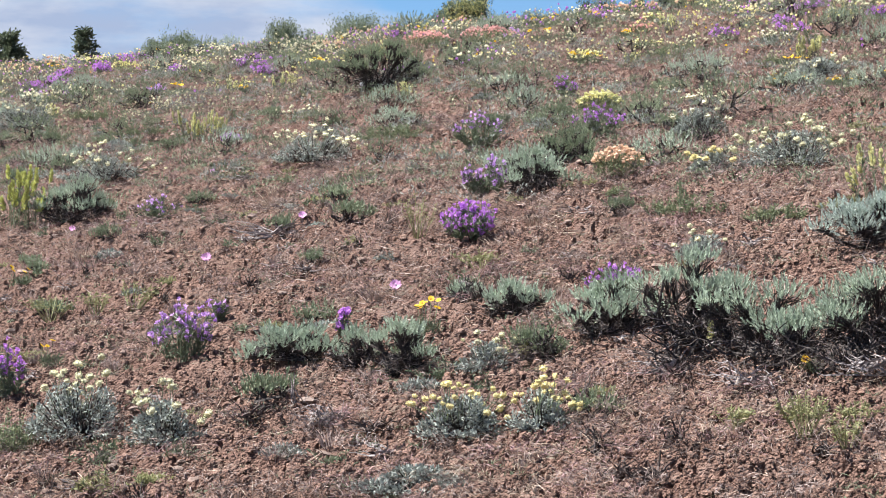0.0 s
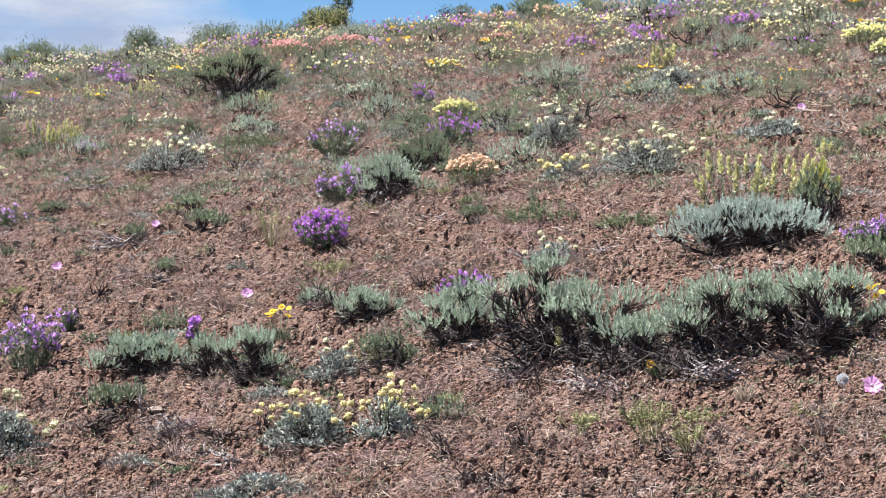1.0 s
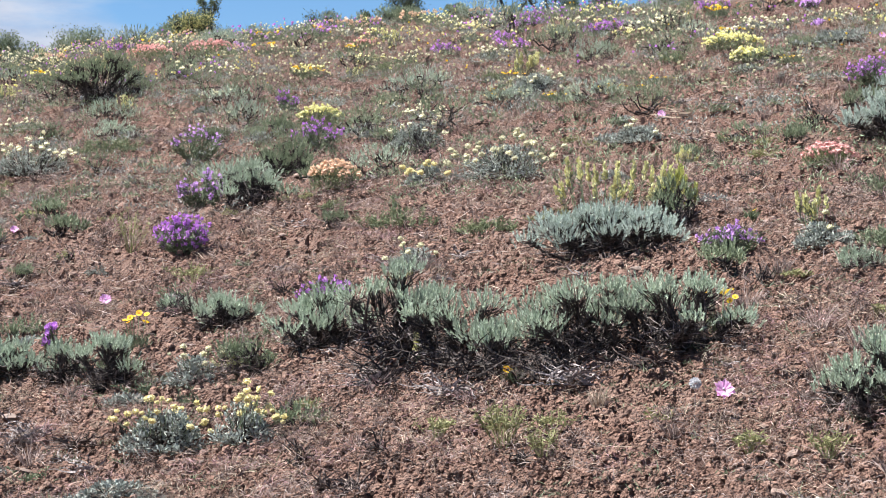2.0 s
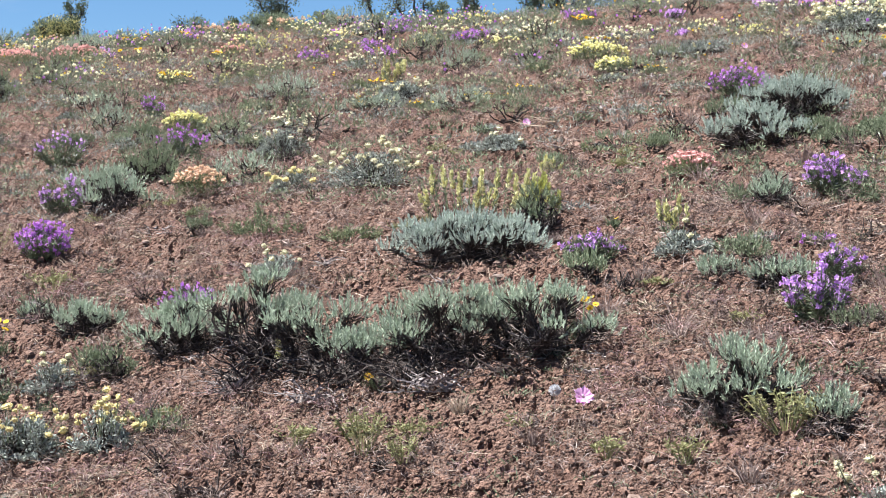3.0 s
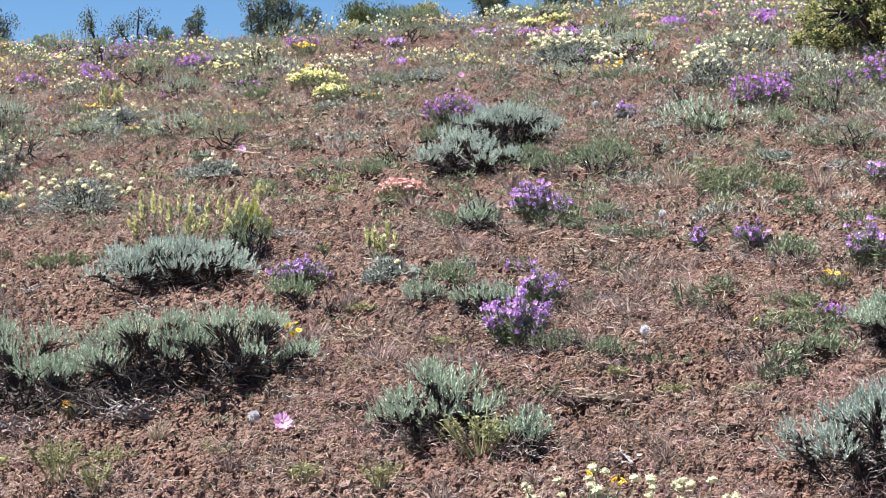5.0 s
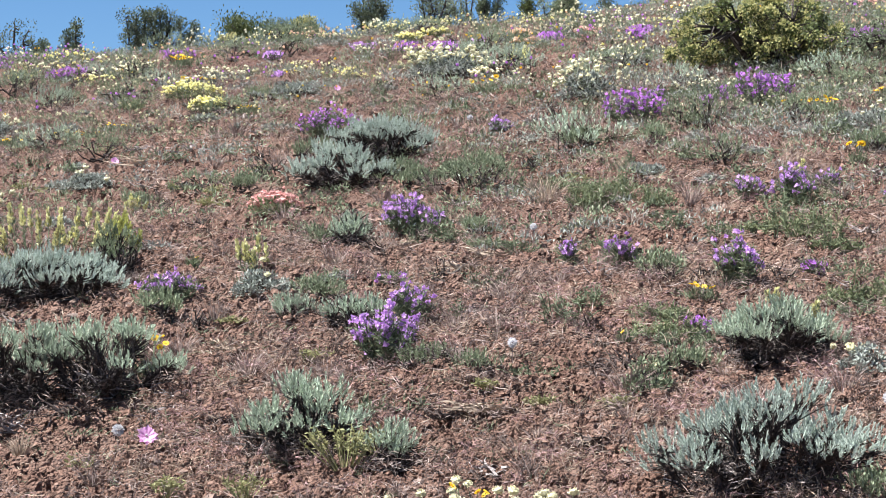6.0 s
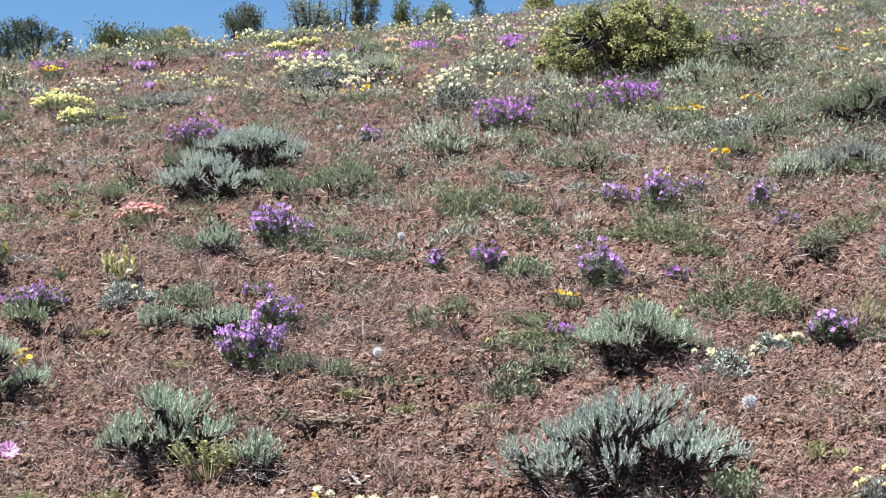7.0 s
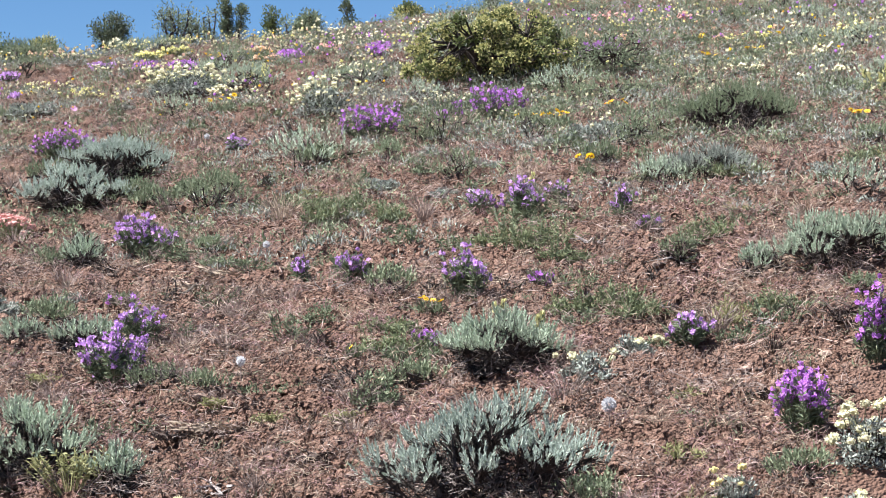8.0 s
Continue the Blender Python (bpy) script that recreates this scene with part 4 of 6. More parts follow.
buckwheat(-2.513, 12.664, 0.441, 0.204, heads=30, size=0.0135, single=False)
buckwheat(1.281, 7.571, 0.384, 0.202, heads=34, size=0.0155)
buckwheat(0.999, 7.684, 0.186, 0.114, heads=12, flower=BUTTER)
buckwheat(1.054, 8.555, 0.230, 0.184, heads=16, size=0.0135, single=False)
buckwheat(-1.720, 11.082, 0.179, 0.095, heads=0, label='low silvery leaf mat without flowers')
buckwheat(1.709, 9.487, 0.297, 0.142, heads=10, size=0.0135, single=False)
buckwheat(1.787, 7.697, 0.223, 0.095, heads=5, single=False)
buckwheat(1.911, 5.768, 0.202, 0.100, heads=2)
buckwheat(1.659, 3.596, 0.339, 0.132, heads=22, size=0.0115, mat_h=0.055)
buckwheat(1.814, 3.455, 0.202, 0.132, heads=15, size=0.0115, mat_h=0.055)
buckwheat(2.814, 4.031, 0.135, 0.103, heads=5)
buckwheat(3.013, 4.146, 0.101, 0.070, heads=3)
buckwheat(2.367, 4.224, 0.122, 0.109, heads=1, leaf=SAGE_DARK)
buckwheat(4.342, 6.408, 0.346, 0.112, heads=6, single=False)
buckwheat(2.939, 3.170, 0.154, 0.143, heads=20, size=0.014)
buckwheat(2.746, 3.009, 0.093, 0.062, heads=6, size=0.013)
buckwheat(2.623, 3.187, 0.095, 0.079, heads=6, flower=BUTTER, size=0.010)
buckwheat(3.027, 9.055, 0.280, 0.102, heads=0, label='low silvery leaf mat without flowers')
buckwheat(2.930, 6.831, 0.196, 0.082, heads=0, leaf=SAGE_DARK, label='low grey-green leaf mat without flowers')
buckwheat(3.910, 7.849, 0.279, 0.174, heads=44, size=0.0135, single=False)
buckwheat(3.753, 9.105, 0.369, 0.184, heads=46, size=0.0135, single=False)
buckwheat(3.797, 9.090, 0.316, 0.158, heads=40, size=0.0135, single=False)

# closed flower domes
flower_dome(0.661, 7.868, 0.201, 0.116, PEACH)
flower_dome(0.719, 9.572, 0.219, 0.098, LEMON)
flower_dome(2.226, 6.737, 0.189, 0.079, CORAL)
flower_dome(2.602, 9.352, 0.286, 0.088, LEMON)
flower_dome(2.576, 8.983, 0.171, 0.065, LEMON)
flower_dome(0.279, 12.762, 0.343, 0.117, CORAL)
flower_dome(-0.097, 13.257, 0.321, 0.093, CORAL)

# penstemons
penstemon(0.093, 7.198, 0.241, 0.164, stems=60, petal=MAGENTA, cover=0.62, blooms=9, label='dense dome of bright violet penstemon flowers on bare soil')
penstemon(0.163, 7.949, 0.203, 0.171, stems=30, cover=0.5, blooms=6)
penstemon(-0.778, 6.206, 0.191, 0.241, stems=26, cover=0.55, blooms=7)
penstemon(-0.716, 6.639, 0.081, 0.116, stems=8, cover=0.4, blooms=5)
penstemon(-1.262, 6.113, 0.140, 0.197, stems=18, cover=0.45, blooms=7, petal=MAGENTA)
penstemon(0.509, 6.153, 0.223, 0.115, stems=22, cover=0.35, blooms=5, petal=MAGENTA)
penstemon(-1.199, 8.888, 0.203, 0.131, stems=18, cover=0.4, blooms=3)
penstemon(-0.286, 6.151, 0.046, 0.108, stems=5, cover=0.55, blooms=10, petal=MAGENTA)
penstemon(0.164, 9.216, 0.235, 0.186, stems=34, cover=0.2, blooms=2)
penstemon(0.678, 8.923, 0.263, 0.168, stems=34, cover=0.4, blooms=5, petal=MAGENTA)
penstemon(0.601, 10.290, 0.125, 0.125, stems=12, cover=0.5, blooms=6, petal=MAGENTA)
penstemon(1.645, 5.845, 0.195, 0.114, stems=34, cover=0.45, blooms=5)
penstemon(1.960, 4.854, 0.179, 0.165, stems=46, cover=0.55, blooms=7)
penstemon(2.121, 5.114, 0.131, 0.139, stems=22, cover=0.4, blooms=5)
penstemon(2.231, 5.589, 0.088, 0.040, stems=8, cover=0.5, blooms=6, petal=MAGENTA)
penstemon(2.489, 6.114, 0.209, 0.148, stems=44, cover=0.42, blooms=6)
penstemon(2.798, 7.938, 0.269, 0.157, stems=44, cover=0.5, blooms=6, petal=MAGENTA)
penstemon(3.348, 7.461, 0.110, 0.080, stems=16, cover=0.6, blooms=7)
penstemon(3.800, 7.180, 0.280, 0.185, stems=44, cover=0.6, blooms=7, petal=MAGENTA)
penstemon(4.290, 7.140, 0.340, 0.205, stems=54, cover=0.6, blooms=7, petal=MAGENTA)
penstemon(4.144, 7.225, 0.067, 0.089, stems=10, cover=0.6, blooms=7, petal=MAGENTA)
penstemon(4.055, 7.495, 0.091, 0.080, stems=10, cover=0.5, blooms=6)
penstemon(3.492, 5.486, 0.129, 0.164, stems=26, cover=0.4, blooms=6)
penstemon(3.433, 5.666, 0.115, 0.106, stems=16, cover=0.35, blooms=4)
penstemon(3.699, 5.612, 0.071, 0.080, stems=10, cover=0.5, blooms=5)
penstemon(3.712, 5.263, 0.110, 0.093, stems=20, cover=0.4, blooms=5)
penstemon(2.705, 5.408, 0.052, 0.100, stems=8, cover=0.5, blooms=7)
penstemon(2.790, 5.246, 0.098, 0.114, stems=24, cover=0.45, blooms=6)
penstemon(2.933, 4.843, 0.172, 0.162, stems=34, cover=0.4, blooms=5)
penstemon(3.151, 4.820, 0.069, 0.046, stems=10, cover=0.6, blooms=6, petal=MAGENTA)
penstemon(2.655, 4.526, 0.045, 0.053, stems=8, cover=0.6, blooms=8, petal=MAGENTA)
penstemon(3.159, 4.122, 0.115, 0.088, stems=26, cover=0.3, blooms=4)
penstemon(2.941, 3.386, 0.127, 0.173, stems=36, cover=0.42, blooms=7, petal=MAGENTA)
penstemon(3.384, 3.687, 0.115, 0.205, stems=30, cover=0.5, blooms=7, petal=MAGENTA)
penstemon(3.667, 5.053, 0.066, 0.058, stems=10, cover=0.4, blooms=4)

# paintbrush spikes
paintbrush(1.477, 6.652, 0.446, 0.180, spikes=30, fat=1.05)
paintbrush(1.651, 6.554, 0.181, 0.136, spikes=12, fat=1.05, bract=SPRING, label='clump of yellow-green paintbrush spikes')
paintbrush(1.953, 5.989, 0.143, 0.135, spikes=7)
paintbrush(-1.848, 9.187, 0.284, 0.276, spikes=32, bract=SPRING, fat=1.2, label='dense clump of bright yellow-green paintbrush spikes')
paintbrush(-1.252, 10.924, 0.352, 0.147, spikes=24)
paintbrush(1.766, 10.078, 0.179, 0.116, spikes=14)
paintbrush(1.846, 7.211, 0.120, 0.064, spikes=10)
paintbrush(0.722, 5.405, 0.026, 0.065, spikes=2)
paintbrush(3.718, 5.816, 0.040, 0.074, spikes=3)
paintbrush(2.927, 4.433, 0.028, 0.059, spikes=2)
paintbrush(2.922, 4.634, 0.026, 0.044, spikes=2)
paintbrush(0.691, 5.351, 0.023, 0.080, spikes=2)

# yellow daisies
daisies(-1.197, 6.380, 0.086, 0.086, n=3)
daisies(-1.573, 7.802, 0.095, 0.074, n=4)
daisies(-0.047, 6.003, 0.097, 0.113, n=7)
daisies(1.417, 5.085, 0.127, 0.113, n=10)
daisies(0.871, 4.956, 0.060, 0.047, n=2)
daisies(1.813, 6.216, 0.028, 0.052, n=1)
daisies(1.710, 3.682, 0.075, 0.086, n=4, size=0.0085)
daisies(2.800, 4.780, 0.103, 0.044, n=4)
daisies(2.457, 4.529, 0.027, 0.041, n=1)
daisies(4.350, 6.783, 0.278, 0.060, n=12, size=0.012)
daisies(4.689, 6.817, 0.110, 0.055, n=6, size=0.012)
daisies(3.986, 5.913, 0.066, 0.079, n=4, size=0.013)
daisies(1.653, 9.894, 0.162, 0.059, n=7, size=0.012)
daisies(0.782, 11.304, 0.183, 0.067, n=9, size=0.012)
daisies(2.821, 9.908, 0.083, 0.050, n=4, size=0.012)
daisies(2.933, 10.896, 0.137, 0.061, n=7, size=0.015)

# single pink flowers and white seed heads
bitterroot(-0.849, 7.500, 0.021)
bitterroot(-0.149, 6.580, 0.021)
bitterroot(-0.540, 8.020, 0.018)
bitterroot(-1.560, 8.800, 0.016)
bitterroot(-1.061, 9.640, 0.016)
bitterroot(1.286, 4.552, 0.026)
bitterroot(1.966, 8.064, 0.019)
bitterroot(3.142, 8.859, 0.018)
seed_puff(1.225, 4.570, 0.015)
seed_puff(2.168, 4.546, 0.013)
seed_puff(2.737, 5.728, 0.012)
seed_puff(3.267, 7.564, 0.013)
seed_puff(2.630, 3.645, 0.017)
seed_puff(-0.448, 11.520, 0.013)

# green forbs
green_forb(-0.250, 9.849, 0.369, 0.119)
green_forb(0.817, 7.012, 0.300, 0.109)
green_forb(1.084, 6.731, 0.217, 0.087)
green_forb(1.615, 4.134, 0.199, 0.117, leaf=FERN, n=36, fan=True, label='yellow-green leafy forb in front of sagebrush', length=0.016, width=0.005)
green_forb(3.098, 6.017, 0.163, 0.112)
green_forb(3.336, 5.169, 0.227, 0.130)
green_forb(3.306, 4.980, 0.126, 0.111)
green_forb(3.109, 4.543, 0.109, 0.094)
green_forb(3.198, 4.401, 0.156, 0.078)
green_forb(3.680, 4.858, 0.104, 0.088)
green_forb(2.585, 4.556, 0.194, 0.069, label='low grey-green leafy mat')
green_forb(0.787, 4.506, 0.109, 0.097, leaf=FERN, n=16, length=0.016, width=0.004, fan=True, label='sparse feathery yellow-green forb')
green_forb(0.777, 4.484, 0.133, 0.121, leaf=FERN, n=20, length=0.016, width=0.004, fan=True, label='sparse feathery yellow-green forb')
green_forb(-0.831, 5.089, 0.123, 0.055, leaf=FERN)
green_forb(-0.703, 5.059, 0.082, 0.044, leaf=FERN)
green_forb(-1.144, 5.538, 0.164, 0.134)
green_forb(0.384, 5.143, 0.097, 0.030, leaf=FERN)
green_forb(1.378, 4.075, 0.103, 0.069, leaf=FERN, n=16, length=0.016, width=0.004, fan=True, label='sparse feathery yellow-green forb')
green_forb(3.497, 4.226, 0.127, 0.099)
green_forb(4.258, 5.403, 0.144, 0.090)
green_forb(4.057, 5.652, 0.128, 0.082)
green_forb(-2.074, 12.596, 0.405, 0.152)
green_forb(1.174, 10.969, 0.207, 0.148)
green_forb(1.586, 9.991, 0.163, 0.109)

# dead wood and dry brush
dead_brush(-0.621, 7.815, 0.396, 0.083, n=30, turn=0.35)
dead_brush(-0.300, 5.304, 0.185, 0.071, n=50)
dead_brush(-0.396, 5.554, 0.060, 0.090, n=9, label='weathered grey stump of a dead shrub')
dead_brush(1.048, 8.317, 0.157, 0.112, n=24, bark=BARK)
dead_brush(2.363, 7.333, 0.186, 0.103, n=30, bark=BARK)
dead_brush(4.752, 6.043, 0.221, 0.110, n=40, bark=BARK)
dead_brush(0.349, 4.684, 0.101, 0.076, n=26, bark=BARK)
dead_brush(3.931, 5.658, 0.254, 0.036, n=26)
dead_brush(1.016, 4.850, 0.211, 0.066, n=60)
dead_brush(0.567, 5.211, 0.210, 0.070, n=60)

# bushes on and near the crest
leafy_bush(4.780, 7.950, 0.870, 0.47, bloom=YELLOW_LEAF, clumps=150, per=80, leaf_len=0.016, bare=0.04, label='large rounded bush with sunlit yellow-green painted into its upper leaves')
leafy_bush(5.200, 7.605, 0.46, 0.31, leaf=SAGE_DARK, clumps=46, per=60, leaf_len=0.013, bare=0.3, label='sparse grey bush with bare dark limbs')

# low bands of tiny golden daisies
daisies(1.557, 9.442, 0.231, 0.041, n=12, size=0.0065, label='low patch of tiny golden daisies')
daisies(1.764, 9.131, 0.225, 0.040, n=12, size=0.0065, label='low patch of tiny golden daisies')
daisies(1.957, 9.007, 0.223, 0.040, n=12, size=0.0065, label='low patch of tiny golden daisies')
daisies(2.153, 8.918, 0.197, 0.039, n=12, size=0.0065, label='low patch of tiny golden daisies')
daisies(2.701, 8.766, 0.148, 0.039, n=12, size=0.0065, label='low patch of tiny golden daisies')
daisies(1.568, 9.575, 0.232, 0.041, n=12, size=0.0065, label='low patch of tiny golden daisies')
daisies(1.753, 9.057, 0.243, 0.039, n=12, size=0.0065, label='low patch of tiny golden daisies')
daisies(2.011, 8.899, 0.289, 0.038, n=12, size=0.0065, label='low patch of tiny golden daisies')

# plants of the upper slope
flower_dome(-2.295, 15.108, 0.204, 0.090, LEMON, n=60)
penstemon(-2.515, 15.404, 0.187, 0.100, stems=22, blooms=6, petal=MAGENTA, cover=0.6, scale=1.2, joined=True)
buckwheat(-3.212, 16.077, 0.410, 0.112, heads=26, size=0.0125, flower=BUTTER, single=False, light=True)
penstemon(-2.421, 16.463, 0.266, 0.066, stems=22, blooms=6, petal=MAGENTA, cover=0.6, scale=1.2, joined=True)
sagebrush(-1.958, 15.444, 0.353, 0.145, leaf=SAGE_DARK, joined=True)
penstemon(-1.831, 14.439, 0.163, 0.078, stems=22, blooms=6, petal=MAGENTA, cover=0.6, scale=1.2, joined=True)
buckwheat(-1.682, 14.400, 0.252, 0.085, heads=26, size=0.0125, single=False, light=True)
penstemon(-1.140, 13.425, 0.188, 0.080, stems=22, blooms=6, petal=MAGENTA, cover=0.6, scale=1.2, joined=True)
penstemon(-1.285, 14.447, 0.195, 0.062, stems=20, blooms=5, cover=0.5, scale=1.2, joined=True)
paintbrush(-1.271, 12.745, 0.274, 0.103, spikes=14, joined=True)
daisies(-1.200, 12.616, 0.068, 0.048, n=6, size=0.012)
penstemon(-1.832, 13.448, 0.116, 0.058, stems=20, blooms=5, cover=0.5, scale=1.2, joined=True)
buckwheat(-1.456, 12.267, 0.280, 0.119, heads=0, single=False, light=True, label='low silvery leaf mat without flowers')
buckwheat(-1.128, 12.131, 0.212, 0.091, heads=0, single=False, light=True, label='low silvery leaf mat without flowers')
buckwheat(-2.389, 13.513, 0.309, 0.153, heads=26, size=0.0125, single=False, light=True)
buckwheat(-2.675, 13.666, 0.367, 0.154, heads=26, size=0.0125, single=False, light=True)
penstemon(-2.739, 14.293, 0.139, 0.062, stems=20, blooms=5, cover=0.5, scale=1.2, joined=True)
penstemon(-2.514, 14.050, 0.129, 0.061, stems=20, blooms=5, cover=0.5, scale=1.2, joined=True)
buckwheat(-2.578, 12.817, 0.327, 0.096, heads=0, single=False, light=True, label='low silvery leaf mat without flowers')
paintbrush(-2.429, 12.950, 0.126, 0.091, spikes=14, joined=True)
green_forb(-1.584, 11.403, 0.518, 0.085)
penstemon(-1.080, 10.682, 0.092, 0.046, stems=20, blooms=5, cover=0.5, scale=1.2, joined=True)
buckwheat(-0.728, 11.040, 0.252, 0.071, heads=26, size=0.0125, single=False, light=True)
buckwheat(-1.566, 15.086, 0.445, 0.105, heads=26, size=0.0125, single=False, light=True)
buckwheat(-0.968, 14.674, 0.394, 0.095, heads=26, size=0.0125, single=False, light=True)
buckwheat(-0.536, 14.261, 0.421, 0.077, heads=26, size=0.0125, single=False, light=True)
daisies(-1.227, 15.442, 0.092, 0.058, n=6, size=0.012)
buckwheat(0.065, 13.564, 0.415, 0.094, heads=26, size=0.0125, single=False, light=True)
penstemon(0.443, 12.845, 0.145, 0.069, stems=20, blooms=5, cover=0.5, scale=1.2, joined=True)
buckwheat(0.585, 11.723, 0.164, 0.082, heads=0, single=False, light=True, label='low silvery leaf mat without flowers')
buckwheat(0.779, 11.282, 0.194, 0.085, heads=26, size=0.0125, flower=LEMON, leaf=GREEN, single=False, light=True)
daisies(0.717, 11.540, 0.062, 0.050, n=6, size=0.012)
buckwheat(0.192, 11.688, 0.389, 0.143, heads=26, size=0.0125, single=False, light=True)
buckwheat(0.157, 11.109, 0.223, 0.095, heads=0, single=False, light=True, label='low silvery leaf mat without flowers')
buckwheat(0.826, 10.056, 0.149, 0.098, heads=0, single=False, light=True, label='low silvery leaf mat without flowers')
buckwheat(0.419, 9.307, 0.160, 0.095, heads=0, single=False, light=True, label='low silvery leaf mat without flowers')
penstemon(0.962, 13.108, 0.099, 0.071, stems=22, blooms=6, petal=MAGENTA, cover=0.6, scale=1.2, joined=True)
buckwheat(1.093, 12.733, 0.206, 0.069, heads=26, size=0.0125, single=False, light=True)
buckwheat(1.251, 12.392, 0.215, 0.074, heads=26, size=0.0125, flower=LEMON, leaf=GREEN, single=False, light=True)
daisies(1.066, 12.107, 0.098, 0.046, n=6, size=0.012)
flower_dome(1.148, 12.174, 0.171, 0.046, CORAL, n=60)
paintbrush(1.006, 11.071, 0.114, 0.072, spikes=14, joined=True)
penstemon(2.080, 11.939, 0.209, 0.052, stems=22, blooms=6, petal=MAGENTA, cover=0.6, scale=1.2, joined=True)
penstemon(2.447, 11.153, 0.159, 0.061, stems=22, blooms=6, petal=MAGENTA, cover=0.6, scale=1.2, joined=True)
paintbrush(2.156, 11.266, 0.136, 0.093, spikes=14, joined=True)
buckwheat(2.558, 10.812, 0.312, 0.077, heads=26, size=0.0125, single=False, light=True)
buckwheat(3.055, 9.948, 0.344, 0.083, heads=26, size=0.0125, single=False, light=True)
penstemon(3.180, 9.892, 0.094, 0.039, stems=20, blooms=5, cover=0.5, scale=1.2, joined=True)
daisies(2.754, 10.049, 0.095, 0.045, n=6, size=0.012)
green_forb(2.322, 9.378, 0.165, 0.103)
buckwheat(2.751, 10.978, 0.272, 0.066, heads=26, size=0.0125, single=False, light=True)
buckwheat(1.788, 11.982, 0.228, 0.072, heads=26, size=0.0125, flower=BUTTER, single=False, light=True)
buckwheat(1.968, 12.290, 0.268, 0.074, heads=26, size=0.0125, single=False, light=True)
daisies(2.958, 10.927, 0.122, 0.055, n=6, size=0.012)
sagebrush(3.470, 10.615, 0.210, 0.126, leaf=SAGE_DARK, joined=True)
buckwheat(2.712, 11.292, 0.342, 0.087, heads=26, size=0.0125, single=False, light=True)
buckwheat(2.286, 11.380, 0.310, 0.081, heads=26, size=0.0125, single=False, light=True)
buckwheat(2.935, 10.194, 0.256, 0.074, heads=26, size=0.0125, single=False, light=True)
paintbrush(3.400, 11.673, 0.164, 0.085, spikes=14, joined=True)
penstemon(3.909, 10.104, 0.157, 0.052, stems=22, blooms=6, petal=MAGENTA, cover=0.6, scale=1.2, joined=True)
penstemon(4.073, 9.961, 0.133, 0.046, stems=22, blooms=6, petal=MAGENTA, cover=0.6, scale=1.2, joined=True)
penstemon(4.218, 9.843, 0.098, 0.046, stems=20, blooms=5, cover=0.5, scale=1.2, joined=True)
flower_dome(4.213, 10.488, 0.164, 0.043, LEMON, n=60)
flower_dome(4.050, 10.470, 0.133, 0.036, LEMON, n=60)
buckwheat(3.843, 9.149, 0.265, 0.096, heads=26, size=0.0125, flower=LEMON, leaf=GREEN, single=False, light=True)
flower_dome(4.471, 9.936, 0.216, 0.041, PEACH, n=60)
flower_dome(4.387, 9.597, 0.169, 0.034, PEACH, n=60)
penstemon(4.501, 9.611, 0.125, 0.057, stems=22, blooms=6, petal=MAGENTA, cover=0.6, scale=1.2, joined=True)
flower_dome(4.792, 9.718, 0.179, 0.040, CORAL, n=60)
penstemon(4.809, 9.220, 0.133, 0.066, stems=22, blooms=6, petal=MAGENTA, cover=0.6, scale=1.2, joined=True)
buckwheat(4.601, 8.704, 0.224, 0.099, heads=0, single=False, light=True, label='low silvery leaf mat without flowers')
buckwheat(3.845, 8.807, 0.154, 0.067, heads=26, size=0.0125, single=False, light=True)
flower_dome(4.270, 10.507, 0.158, 0.036, LEMON, n=60)
flower_dome(4.073, 10.450, 0.144, 0.036, LEMON, n=60)
penstemon(3.945, 10.140, 0.157, 0.052, stems=22, blooms=6, petal=MAGENTA, cover=0.6, scale=1.2, joined=True)
penstemon(4.079, 9.919, 0.178, 0.052, stems=22, blooms=6, petal=MAGENTA, cover=0.6, scale=1.2, joined=True)
penstemon(4.524, 9.607, 0.137, 0.051, stems=22, blooms=6, petal=MAGENTA, cover=0.6, scale=1.2, joined=True)
penstemon(4.897, 9.345, 0.136, 0.062, stems=22, blooms=6, petal=MAGENTA, cover=0.6, scale=1.2, joined=True)
penstemon(3.791, 10.389, 0.118, 0.041, stems=20, blooms=5, cover=0.5, scale=1.2, joined=True)
penstemon(3.335, 10.560, 0.117, 0.059, stems=20, blooms=5, cover=0.5, scale=1.2, joined=True)
buckwheat(3.145, 9.119, 0.293, 0.082, heads=0, single=False, light=True, label='low silvery leaf mat without flowers')
flower_dome(4.484, 9.915, 0.204, 0.041, PEACH, n=60)
flower_dome(3.859, 11.097, 0.219, 0.037, PEACH, n=60)
buckwheat(3.949, 9.057, 0.211, 0.074, heads=26, size=0.0125, single=False, light=True)
daisies(5.892, 7.525, 0.136, 0.040, n=6, size=0.012)
daisies(5.901, 8.022, 0.169, 0.042, n=6, size=0.012)
daisies(5.649, 7.553, 0.100, 0.040, n=6, size=0.012)
buckwheat(5.928, 7.125, 0.303, 0.092, heads=26, size=0.0125, single=False, light=True)
buckwheat(5.659, 6.657, 0.285, 0.077, heads=26, size=0.0125, single=False, light=True)
buckwheat(5.372, 6.317, 0.291, 0.078, heads=0, single=False, light=True, label='low silvery leaf mat without flowers')
buckwheat(4.885, 6.876, 0.334, 0.102, heads=0, single=False, light=True, label='low silvery leaf mat without flowers')
buckwheat(4.661, 7.258, 0.152, 0.074, heads=0, single=False, light=True, label='low silvery leaf mat without flowers')
sagebrush(5.198, 7.134, 0.407, 0.116, leaf=SAGE_DARK, joined=True)
sagebrush(6.435, 8.492, 0.214, 0.124, leaf=SAGE_DARK, joined=True)
